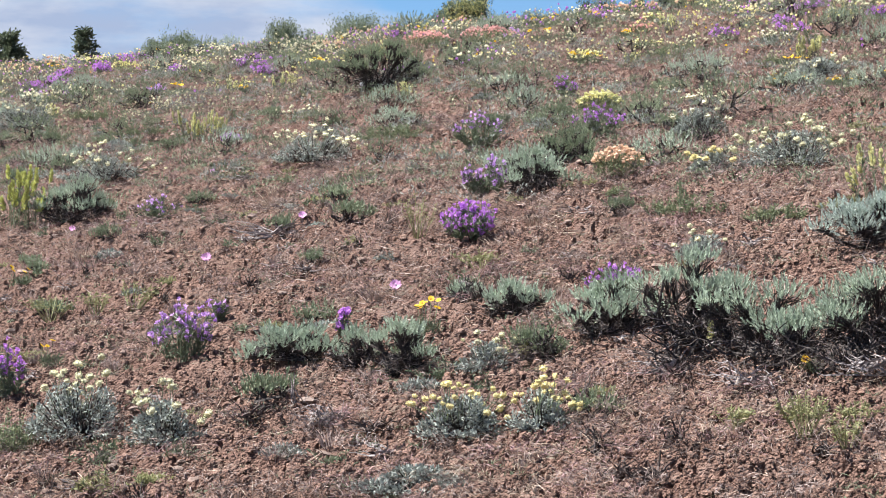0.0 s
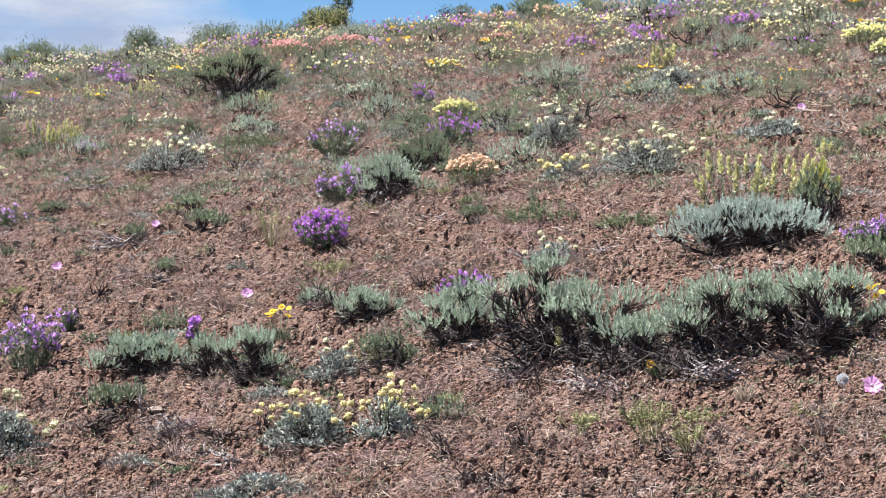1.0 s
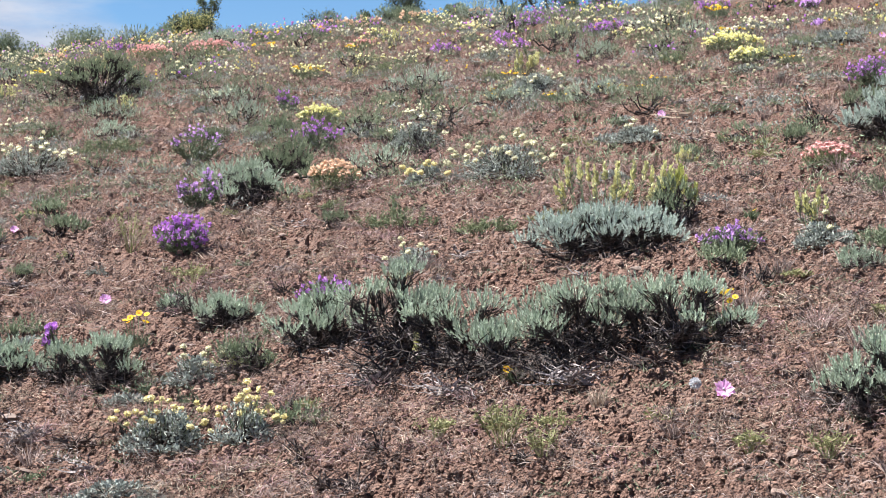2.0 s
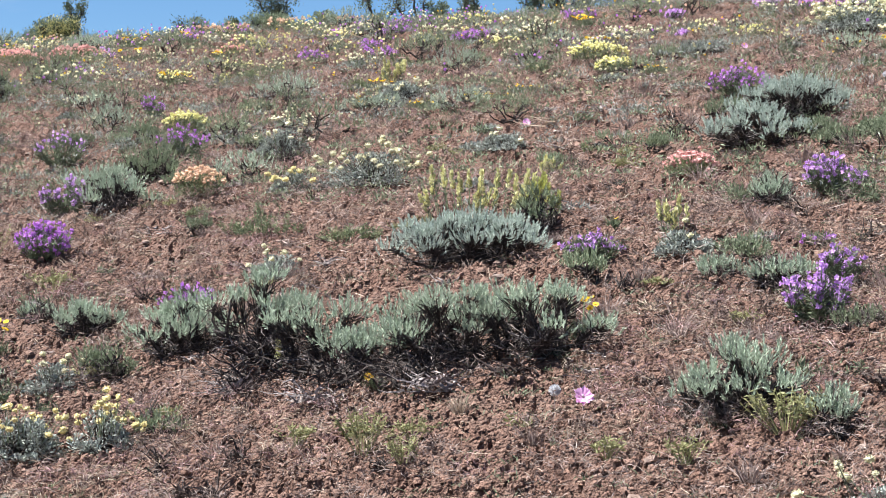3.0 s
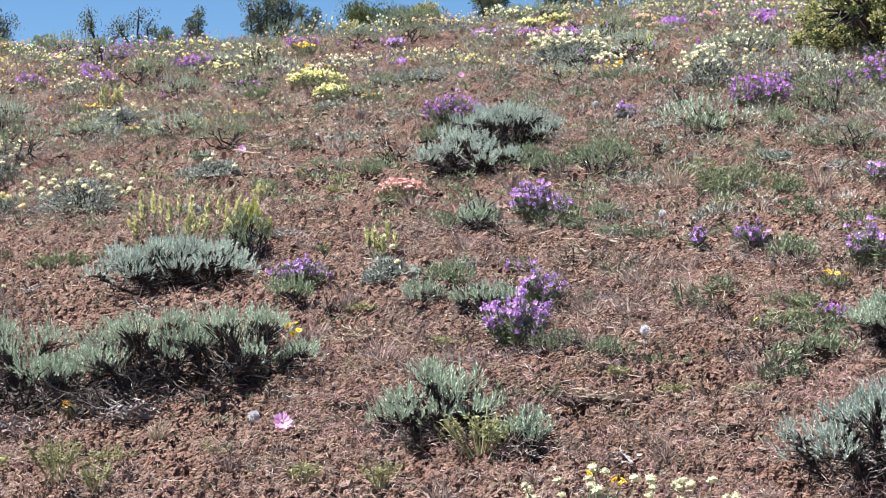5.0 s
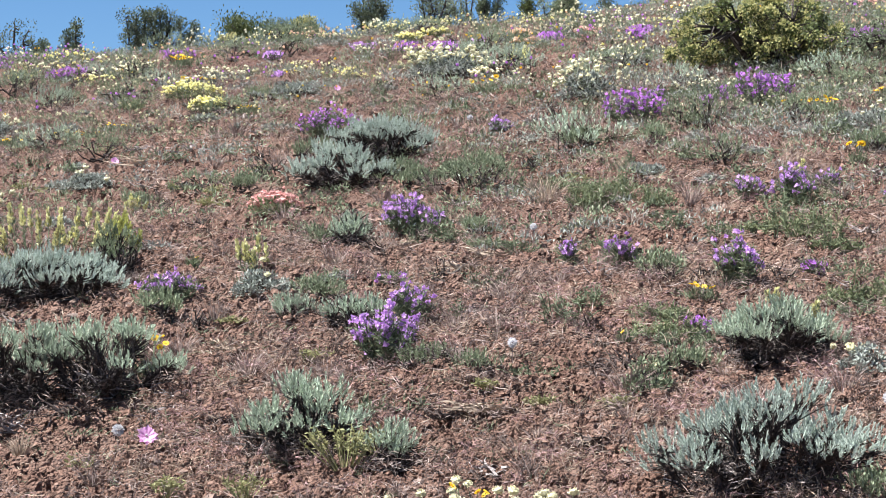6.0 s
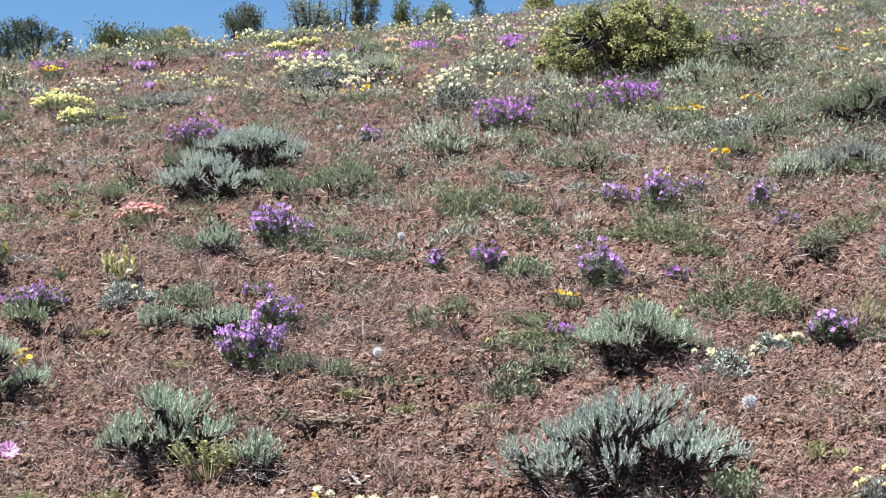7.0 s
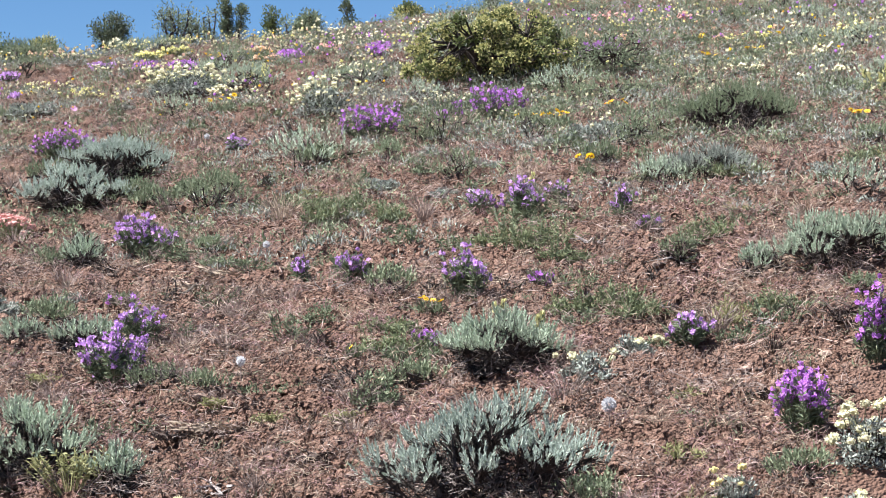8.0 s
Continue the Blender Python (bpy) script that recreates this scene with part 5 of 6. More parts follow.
buckwheat(6.443, 7.511, 0.246, 0.078, heads=26, size=0.0125, flower=LEMON, leaf=GREEN, single=False, light=True)
daisies(5.146, 5.909, 0.078, 0.049, n=6, size=0.012)
daisies(6.813, 8.432, 0.143, 0.046, n=6, size=0.012)
buckwheat(6.340, 7.862, 0.265, 0.069, heads=26, size=0.0125, single=False, light=True)
buckwheat(5.525, 7.150, 0.191, 0.057, heads=26, size=0.0125, single=False, light=True)
sagebrush(4.099, 5.632, 0.169, 0.092, joined=True)
green_forb(4.246, 5.459, 0.145, 0.073)
sagebrush(4.188, 5.535, 0.146, 0.084, joined=True)
buckwheat(4.430, 5.228, 0.143, 0.064, heads=0, single=False, light=True, label='low silvery leaf mat without flowers')
green_forb(4.618, 5.264, 0.145, 0.073)
buckwheat(3.351, 7.147, 0.147, 0.072, heads=0, single=False, light=True, label='low silvery leaf mat without flowers')
green_forb(3.248, 6.160, 0.165, 0.074)
green_forb(3.134, 6.398, 0.132, 0.068)
buckwheat(3.768, 6.628, 0.120, 0.072, heads=0, single=False, light=True, label='low silvery leaf mat without flowers')
sagebrush(4.382, 7.436, 0.136, 0.091, leaf=SAGE_DARK, joined=True)
sagebrush(1.062, 9.798, 0.158, 0.095, leaf=SAGE_DARK, joined=True)
green_forb(0.623, 7.529, 0.122, 0.041)
sagebrush(0.447, 9.402, 0.177, 0.091, leaf=SAGE_DARK, joined=True)
buckwheat(1.670, 9.275, 0.150, 0.065, heads=0, single=False, light=True, label='low silvery leaf mat without flowers')
sagebrush(2.187, 10.209, 0.169, 0.084, leaf=SAGE_DARK, joined=True)
sagebrush(2.842, 9.064, 0.153, 0.092, leaf=SAGE_DARK, joined=True)
buckwheat(0.336, 12.024, 0.286, 0.127, heads=0, single=False, light=True, label='low silvery leaf mat without flowers')
buckwheat(1.180, 9.312, 0.201, 0.075, heads=26, size=0.0125, single=False, light=True)
sagebrush(2.662, 8.889, 0.199, 0.100, leaf=SAGE_DARK, joined=True)

# bundles of fallen straw
dead_brush(1.972, 4.323, 0.201, 0.025, n=30, turn=0.12, bark=STRAW, label='loose bundle of fallen dry straw')
dead_brush(1.998, 4.289, 0.187, 0.025, n=30, turn=0.12, bark=STRAW, label='loose bundle of fallen dry straw')
dead_brush(1.660, 5.234, 0.132, 0.038, n=30, turn=0.12, bark=STRAW, label='loose bundle of fallen dry straw')
dead_brush(-0.057, 8.814, 0.307, 0.038, n=30, turn=0.12, bark=STRAW, label='loose bundle of fallen dry straw')
dead_brush(2.069, 7.995, 0.287, 0.057, n=30, turn=0.12, bark=STRAW, label='loose bundle of fallen dry straw')
dead_brush(3.018, 3.738, 0.087, 0.027, n=30, turn=0.12, bark=STRAW, label='loose bundle of fallen dry straw')
dead_brush(-1.114, 11.645, 0.188, 0.050, n=30, turn=0.12, bark=STRAW, label='loose bundle of fallen dry straw')
dead_brush(0.355, 6.552, 0.141, 0.025, n=30, turn=0.12, bark=STRAW, label='loose bundle of fallen dry straw')
dead_brush(2.563, 5.656, 0.198, 0.036, n=30, turn=0.12, bark=STRAW, label='loose bundle of fallen dry straw')
dead_brush(2.459, 5.554, 0.178, 0.042, n=30, turn=0.12, bark=STRAW, label='loose bundle of fallen dry straw')

# more forbs and dead tufts of the lower slope
green_forb(3.073, 6.057, 0.163, 0.109)
green_forb(3.172, 6.013, 0.109, 0.091)
green_forb(3.294, 5.297, 0.182, 0.103)
green_forb(3.389, 5.157, 0.180, 0.118)
green_forb(3.064, 4.565, 0.093, 0.090)
green_forb(2.642, 4.700, 0.186, 0.057)
green_forb(3.203, 4.537, 0.175, 0.091)
green_forb(3.212, 4.419, 0.086, 0.115)
green_forb(3.772, 4.880, 0.145, 0.094)
green_forb(3.333, 4.918, 0.094, 0.079)
green_forb(3.510, 5.503, 0.121, 0.069)
green_forb(2.582, 4.457, 0.163, 0.068, leaf=STALK, label='low grey-green leafy mat')
green_forb(3.335, 4.197, 0.084, 0.101, leaf=FERN, n=20)
green_forb(2.899, 3.731, 0.079, 0.032, leaf=FERN, n=16)
sagebrush(3.552, 4.737, 0.103, 0.100, leaf=SAGE_DARK)
green_forb(-0.087, 7.345, 0.187, 0.174, leaf=FERN, n=16, length=0.016, width=0.0042, fan=True, label='sparse feathery dull green forb')
green_forb(-1.036, 6.982, 0.178, 0.116, leaf=FERN, n=16, length=0.016, width=0.0042, fan=True, label='sparse feathery dull green forb')
green_forb(-1.323, 7.051, 0.218, 0.104, leaf=FERN, n=16, length=0.016, width=0.0042, fan=True, label='sparse feathery dull green forb')
green_forb(-1.165, 7.018, 0.160, 0.098, leaf=FERN, n=16, length=0.016, width=0.0042, fan=True, label='sparse feathery dull green forb')
green_forb(0.120, 6.750, 0.208, 0.076, leaf=FERN, n=16, length=0.016, width=0.0042, fan=True, label='sparse feathery dull green forb')
green_forb(1.804, 4.988, 0.105, 0.045, leaf=FERN, n=16, length=0.016, width=0.0042, fan=True, label='sparse feathery dull green forb')
green_forb(2.050, 4.413, 0.080, 0.028, leaf=FERN, n=16, length=0.016, width=0.0042, fan=True, label='sparse feathery dull green forb')
green_forb(2.114, 4.247, 0.070, 0.030, leaf=FERN, n=16, length=0.016, width=0.0042, fan=True, label='sparse feathery dull green forb')
green_forb(2.257, 4.147, 0.081, 0.035, leaf=FERN, n=16, length=0.016, width=0.0042, fan=True, label='sparse feathery dull green forb')
green_forb(0.896, 4.504, 0.103, 0.064, leaf=FERN, n=16, length=0.016, width=0.0042, fan=True, label='sparse feathery dull green forb')
green_forb(1.251, 4.208, 0.075, 0.052, leaf=FERN, n=16, length=0.016, width=0.0042, fan=True, label='sparse feathery dull green forb')
green_forb(0.649, 4.652, 0.050, 0.063, leaf=FERN, n=16, length=0.016, width=0.0042, fan=True, label='sparse feathery dull green forb')
green_forb(0.219, 5.555, 0.088, 0.059, leaf=FERN, n=16, length=0.016, width=0.0042, fan=True, label='sparse feathery dull green forb')
green_forb(0.844, 4.359, 0.082, 0.082, leaf=FERN, n=16, length=0.016, width=0.0042, fan=True, label='sparse feathery dull green forb')
green_forb(2.186, 4.433, 0.149, 0.067, leaf=STALK, n=16, length=0.014, width=0.0035, label='sparse grey-green twiggy forb')
green_forb(3.154, 6.210, 0.174, 0.117)
green_forb(3.219, 5.866, 0.116, 0.109)
green_forb(2.623, 5.780, 0.160, 0.054, leaf=SAGE_DARK)
grass_tuft(1.541, 5.278, 0.132, 0.076, n=90, blade=PINKDRY, label='low reddish-pink dry plant')
grass_tuft(3.302, 5.787, 0.107, 0.092, n=90, blade=PINKDRY, label='tuft of reddish dry grass')
grass_tuft(3.262, 3.921, 0.077, 0.064, n=70, blade=DARKDRY, label='grey dead tuft standing on bare soil')
grass_tuft(1.025, 4.669, 0.084, 0.056, n=80)
grass_tuft(2.986, 6.194, 0.163, 0.127, n=90)
grass_tuft(-0.197, 7.745, 0.104, 0.083, n=60, blade=DARKDRY, label='grey dead tuft standing on bare soil')
dead_brush(3.556, 4.030, 0.145, 0.064, n=34, bark=DARKDRY, label='low tangle of grey dead stems')
dead_brush(-0.493, 5.462, 0.176, 0.066, n=34, bark=DARKDRY, label='low tangle of grey dead stems')
dead_brush(0.440, 4.388, 0.118, 0.071, n=34, bark=DARKDRY, label='low tangle of grey dead stems')
dead_brush(-0.174, 5.177, 0.153, 0.056, n=34, bark=DARKDRY, label='low tangle of grey dead stems')
dead_brush(2.380, 4.333, 0.142, 0.064, n=34, bark=DARKDRY, label='low tangle of grey dead stems')
dead_brush(2.991, 3.617, 0.085, 0.036, n=34, bark=DARKDRY, label='low tangle of grey dead stems')
dead_brush(1.475, 4.610, 0.116, 0.039, n=34, bark=DARKDRY, label='low tangle of grey dead stems')
dead_brush(1.896, 4.303, 0.124, 0.037, n=34, bark=DARKDRY, label='low tangle of grey dead stems')
dead_brush(2.460, 4.734, 0.098, 0.042, n=34, bark=DARKDRY, label='low tangle of grey dead stems')
dead_brush(2.320, 4.381, 0.118, 0.039, n=34, bark=DARKDRY, label='low tangle of grey dead stems')
dead_brush(2.100, 3.962, 0.130, 0.036, n=34, bark=DARKDRY, label='low tangle of grey dead stems')
dead_brush(0.381, 4.466, 0.108, 0.048, n=34, bark=DARKDRY, label='low tangle of grey dead stems')


# ---- bushes and trees that stand on the crest ----
def crest_tree(x, y, w, h, low, stems=3, leaf=NEEDLE, tufts=9, dense=84, name="juniper_bush", label="dark green juniper with crooked limbs against the sky", leaf_len=0.017, bloom=None):
    """Crooked limbs that part near the ground, with loose tufts of foliage along their upper parts; low: the height from which it is leafy."""
    ob, seed = thing(name, x, y, label, "bush", "bushes along the crest", 0.02, w * 0.3)
    wood, fol, top = Geo(seed), Geo(seed + 5000), Geo(seed + 9000)
    rng = np.random.default_rng(seed + 77)
    for i in range(stems):
        lean = ((i + 0.5) / stems - 0.5) * 2 + rng.normal(0, 0.15)
        tip = np.array([lean * w * 0.40, rng.normal(0, 0.10) * w, low + (h - low) * rng.uniform(0.72, 1.0) * (1 - 0.30 * lean * lean)])
        pts = [np.array([lean * w * 0.06, 0.0, -0.03])]
        for k in (0.25, 0.45, 0.62, 0.80, 1.0):
            pts.append(tip * (k ** 1.2, k, k) + rng.normal(0, 0.035, 3) * (w if k < 1 else 0.0))
        wood.path(pts, 0.008 + 0.016 * h, 0.003, 5)
        pts = np.array(pts)
        for j in range(int(tufts * 1.4)):
            u = rng.uniform(0, 1) ** 0.8
            z = low + (tip[2] - low) * u
            at = np.array([np.interp(z, pts[:, 2], pts[:, a]) for a in (0, 1)] + [z])
            reach = w * 0.34 / math.sqrt(stems) * (1.15 - 0.75 * u)
            end = at + unit(rng.normal(size=3) * (1, 1, 0.35) + (0, 0, 0.35)) * reach * rng.uniform(0.4, 1.1)
            wood.path([at, (at + end) / 2 + rng.normal(0, 0.012, 3), end], 0.006, 0.0025, 3)
            q = np.clip(w * 0.19, 0.040, 0.095) * rng.uniform(0.6, 1.25)
            out = unit(rng.normal(size=(dense, 3)) + (0, 0, 0.2))
            spot = end + out * (1, 1, 1.15) * q * rng.uniform(0.1, 1.0, (dense, 1)) ** 0.5
            bag = top if bloom is not None and rng.random() < 0.5 else fol
            bag.leaves(spot, out * 0.5 + rng.normal(0, 0.35, (dense, 3)) + (0, 0, 0.5), leaf_len * rng.uniform(0.6, 1.2, dense), leaf_len * rng.uniform(0.35, 0.6, dense), 0.55, 0.2)
    part("limb_frame", wood, BARK, ob, "grey crooked limbs", many=True)
    part("crown", fol, leaf, ob)
    if bloom is not None:
        part("young_growth", top, bloom, ob, "yellow-green young leaves")
    return ob


def back_of(x, y, step):
    """The place that lies that many metres further from the walk."""
    r = math.hypot(x, y)
    return x * (r + step) / r, y * (r + step) / r


def skyline_tree(x, y, w, h, step=1.6, **kw):
    """A tree a little beyond the crest point (x, y), of which the part above the crest is h high there."""
    bx, by = back_of(x, y, step)
    grow = math.hypot(bx, by) / math.hypot(x, y)
    eye = 1.495
    sight = eye + (ground_at(x, y) + 0.02 - eye) * grow
    low = max(0.02, sight - ground_at(bx, by))
    return crest_tree(bx, by, w * grow, low + h * grow, low * 0.92, **kw)


OLIVE_SHRUB = dict(leaf=SAGE_DARK, name="sagebrush_shrub", label="low olive sagebrush on the crest", step=0.3)
GREY_SHRUB = dict(leaf=SAGE_DARK, name="leafy_bush", label="grey-green sparse bush with thin bare limbs")
skyline_tree(-2.11, 16.45, 0.44, 0.14, stems=6, tufts=6, **OLIVE_SHRUB)
skyline_tree(-1.16, 15.60, 0.42, 0.15, stems=6, tufts=6, **OLIVE_SHRUB)
skyline_tree(-0.61, 15.69, 0.52, 0.11, stems=6, tufts=5, **OLIVE_SHRUB)
skyline_tree(0.05, 14.90, 0.40, 0.09, stems=5, tufts=5, **OLIVE_SHRUB)
skyline_tree(0.17, 14.42, 0.36, 0.18, stems=5, tufts=9, bloom=YELLOW_LEAF, name="leafy_bush", label="yellow-green leafy bush against the sky", step=0.5)
skyline_tree(0.27, 14.42, 0.20, 0.33, stems=2, tufts=9)
skyline_tree(0.98, 13.63, 0.28, 0.12, stems=4, tufts=3, dense=44)
skyline_tree(1.25, 13.47, 0.10, 0.11, stems=2, tufts=4, leaf=BUSH, name="leafy_bush", label="small green bush against the sky")
skyline_tree(1.51, 13.21, 0.36, 0.25, stems=4, tufts=8)
skyline_tree(1.46, 13.10, 0.30, 0.08, stems=5, tufts=5, **OLIVE_SHRUB)
skyline_tree(1.83, 13.06, 0.20, 0.07, stems=4, tufts=4, **OLIVE_SHRUB)
skyline_tree(2.08, 12.73, 0.34, 0.28, stems=3, tufts=4, dense=56, label="juniper with bare twisted limbs and few tufts of green")
skyline_tree(2.30, 12.66, 0.30, 0.27, stems=3, tufts=4, dense=56, label="juniper with bare twisted limbs and few tufts of green")
skyline_tree(2.44, 12.62, 0.14, 0.14, stems=2, tufts=5)
skyline_tree(2.65, 12.59, 0.19, 0.21, stems=2, tufts=8)
skyline_tree(3.02, 12.48, 0.26, 0.30, stems=3, tufts=9)
skyline_tree(3.16, 12.46, 0.24, 0.33, stems=3, tufts=8)
skyline_tree(3.31, 12.42, 0.20, 0.24, stems=2, tufts=8)
skyline_tree(3.49, 11.71, 0.42, 0.13, stems=6, tufts=6, leaf=BUSH, name="leafy_bush", label="low green bush on the crest", step=0.6)
skyline_tree(3.85, 11.67, 0.24, 0.11, stems=4, tufts=7, bloom=YELLOW_LEAF, leaf=BUSH, name="leafy_bush", label="low yellow-green bush on the crest", step=0.6)
skyline_tree(3.70, 11.40, 0.40, 0.05, stems=5, tufts=5, **OLIVE_SHRUB)
skyline_tree(4.00, 10.95, 0.30, 0.25, stems=4, tufts=9)
skyline_tree(4.46, 11.15, 0.40, 0.25, stems=7, tufts=5, dense=46, **GREY_SHRUB)
skyline_tree(4.66, 11.22, 0.22, 0.23, stems=4, tufts=4, dense=46, **GREY_SHRUB)
skyline_tree(4.83, 11.24, 0.18, 0.28, stems=3, tufts=10)
skyline_tree(5.06, 11.19, 0.12, 0.22, stems=2, tufts=6, leaf=BUSH, label="slender green juniper against the sky")
skyline_tree(5.28, 11.12, 0.30, 0.10, stems=5, tufts=5, **OLIVE_SHRUB)
skyline_tree(5.54, 11.17, 0.13, 0.18, stems=1, tufts=9)
skyline_tree(5.84, 10.94, 0.22, 0.10, stems=4, tufts=6, bloom=YELLOW_LEAF, leaf=BUSH, name="leafy_bush", label="yellow-green bush on the crest")
skyline_tree(6.29, 10.75, 0.20, 0.18, stems=2, tufts=8)
for az, dist, h, w in ((-9.7, 50.0, 5.3, 3.0), (-11.7, 46.0, 4.5, 3.2)):
    conifer(dist * math.sin(radians(az)), dist * math.cos(radians(az)), h, w)


# ---- the many smaller plants between the large ones ----
def strewn(n, s0, s1, seed, lean=0.0, az0=-14.0, az1=42.0):
    """Places strewn evenly over a stretch of the slope, s0 to s1 metres up the hill; lean below 0 thins them out uphill."""
    rng = np.random.default_rng(seed)
    m, k = n * 4, 2.0 + lean
    r = (3.3 ** k + rng.uniform(0, 1, m) * (19.0 ** k - 3.3 ** k)) ** (1 / k) if abs(k) > 0.05 else 3.3 * (19.0 / 3.3) ** rng.uniform(0, 1, m)
    az = rng.uniform(az0, az1, m)
    x, y = r * np.sin(np.radians(az)), r * np.cos(np.radians(az))
    s = 0.6456 * x + 0.7637 * y
    keep = (s > s0) & (s < s1)
    return x[keep][:n], y[keep][:n], rng


def scatter(maker, n, s0, s1, seed, sizes=(0.75, 1.25), gap=0.05, variants=4, clump=0.0, az0=-14.0, az1=42.0, lean=0.0):
    """Builds a few variants of a plant, then copies them over a stretch of the slope, clear of what stands there."""
    x, y, rng = strewn(n * 6, s0, s1, seed, lean, az0, az1)
    masters, made = [], 0
    taken = np.array(PLACED)
    for px, py in zip(x, y):
        if made >= n:
            break
        if clump and soft_noise(px, py, 0.9, seed) + 0.5 * soft_noise(px, py, 0.35, seed + 1) < clump - 0.5:
            continue
        if ((taken[:, 0] - px) ** 2 + (taken[:, 1] - py) ** 2 < (taken[:, 2] + gap) ** 2).any():
            continue
        k = rng.uniform(*sizes)
        if len(masters) < variants:
            masters.append(maker(px, py))
            made += 1
            continue
        m = masters[int(rng.integers(0, variants))]
        turn = Matrix.LocRotScale((px, py, ground_at(px, py) - 0.005), Euler((0, 0, rng.uniform(0, 6.28))), (k, k, k * rng.uniform(0.85, 1.15)))
        copy_thing(m, turn)
        made += 1


# flower belt under the crest
scatter(lambda x, y: buckwheat(x, y, 0.24, 0.10, heads=22, size=0.0095, single=False, light=True), 46, 8.2, 11.2, 21, clump=0.42)
scatter(lambda x, y: buckwheat(x, y, 0.26, 0.10, heads=24, size=0.0095, leaf=SAGE_DARK, single=False, light=True), 30, 9.0, 11.3, 22, clump=0.40)
scatter(lambda x, y: buckwheat(x, y, 0.24, 0.09, heads=26, size=0.0095, flower=LEMON, leaf=GREEN, single=False, light=True), 16, 8.8, 11.3, 23, clump=0.45)
scatter(lambda x, y: penstemon(x, y, 0.22, 0.08, stems=18, blooms=5, petal=MAGENTA, cover=0.55, scale=1.1, joined=True), 16, 9.5, 11.4, 24, clump=0.42)
scatter(lambda x, y: flower_dome(x, y, 0.30, 0.075, PEACH, n=30), 14, 9.8, 11.6, 25, clump=0.45)
scatter(lambda x, y: flower_dome(x, y, 0.30, 0.075, LEMON, n=30), 10, 9.6, 11.6, 26, clump=0.45)
scatter(lambda x, y: flower_dome(x, y, 0.26, 0.07, CORAL, n=30), 4, 10.3, 11.5, 27)
scatter(lambda x, y: sagebrush(x, y, 0.28, 0.14, leaf=SAGE_DARK, joined=True, label="small olive sagebrush on the upper slope"), 80, 6.8, 11.4, 28)
scatter(lambda x, y: sagebrush(x, y, 0.26, 0.13, leaf=SAGE, joined=True, label="small grey-green sagebrush on the upper slope"), 62, 6.4, 11.4, 29)
scatter(lambda x, y: buckwheat(x, y, 0.24, 0.07, heads=0, single=False, light=True, label="low silvery leaf mat without flowers"), 34, 6.0, 11.4, 30)
scatter(lambda x, y: daisies(x, y, 0.16, 0.08, n=5, size=0.012), 12, 8.4, 11.3, 31, clump=0.45)
scatter(lambda x, y: paintbrush(x, y, 0.18, 0.11, spikes=12, joined=True), 14, 8.2, 11.3, 32, clump=0.42)
scatter(lambda x, y: green_forb(x, y, 0.20, 0.09, n=16), 110, 6.4, 11.4, 33, gap=0.02)

# lower slope
scatter(lambda x, y: green_forb(x, y, 0.11, 0.055, n=12, length=0.02, width=0.004, leaf=STALK, label="small grey-green forb on bare soil"), 110, 2.6, 9.0, 41, gap=0.02)
scatter(lambda x, y: green_forb(x, y, 0.09, 0.03, n=14, length=0.018, width=0.004, leaf=FERN, label="low yellow-green cushion on bare soil"), 50, 2.6, 7.5, 42, gap=0.02)
scatter(lambda x, y: grass_tuft(x, y, 0.09, 0.055, n=46, blade=PINKDRY, label="short tuft of pinkish dry grass"), 160, 2.6, 8.5, 43, gap=0.0, lean=-0.4)
scatter(lambda x, y: grass_tuft(x, y, 0.12, 0.07, n=46), 90, 4.6, 11.4, 44, gap=0.0)
scatter(lambda x, y: buckwheat(x, y, 0.11, 0.04, heads=0, single=False, label="small silvery seedling mat"), 40, 2.8, 9.0, 45)
scatter(lambda x, y: sagebrush(x, y, 0.12, 0.075, leaf=SAGE_DARK, joined=True, leaf_len=0.011, label="small olive shrublet on bare soil"), 60, 2.8, 8.0, 48, gap=0.02)
scatter(lambda x, y: dead_brush(x, y, 0.15, 0.04, n=16), 130, 2.6, 9.5, 46, gap=0.0)
scatter(lambda x, y: dead_brush(x, y, 0.11, 0.06, n=14, bark=BARK, label="small dark twiggy remnant of a shrub"), 110, 2.6, 10.5, 47, gap=0.0)


# the greener part of the slope to the east
scatter(lambda x, y: green_forb(x, y, 0.15, 0.085, n=22, length=0.018, width=0.004, leaf=STALK, label="grey-green forb with narrow upright leaves"), 42, 5.0, 8.6, 51, gap=0.0, az0=22.0, az1=41.0)
scatter(lambda x, y: grass_tuft(x, y, 0.13, 0.085, n=60, blade=PINKDRY, label="tuft of pinkish-tan dry bunchgrass"), 40, 4.4, 8.6, 52, gap=0.0, az0=16.0, az1=41.0)


# ---- soil crumbs, stones, straw and short dry growth: too many to count ----
def rest_of(x, y):
    return np.stack([x, y, hill(x, y) + fine_relief(x, y) - 0.02], 1)


def stuff(name, geo, material, label, category, smooth=False):
    return tagged(new(name, geo.mesh(name, material, smooth)), label, category, kind="stuff")


g = Geo(61)
x, y, rng = strewn(13000, 2.3, 6.4, 69, -1.3)
size = 0.0045 + 0.0085 * rng.uniform(0, 1, len(x)) ** 2.2
g.clods(rest_of(x, y) + np.stack([0 * x, 0 * x, size * 0.25], 1), size)
x, y, rng = strewn(24000, 2.3, 6.8, 79, -1.5)
size = 0.0030 + 0.0045 * rng.uniform(0, 1, len(x)) ** 1.8
g.mounds(rest_of(x, y) + np.stack([0 * x, 0 * x, size * 0.3], 1), size)
x, y, rng = strewn(5000, 6.0, 9.2, 59, -0.6)
size = 0.006 + 0.012 * rng.uniform(0, 1, len(x)) ** 1.8
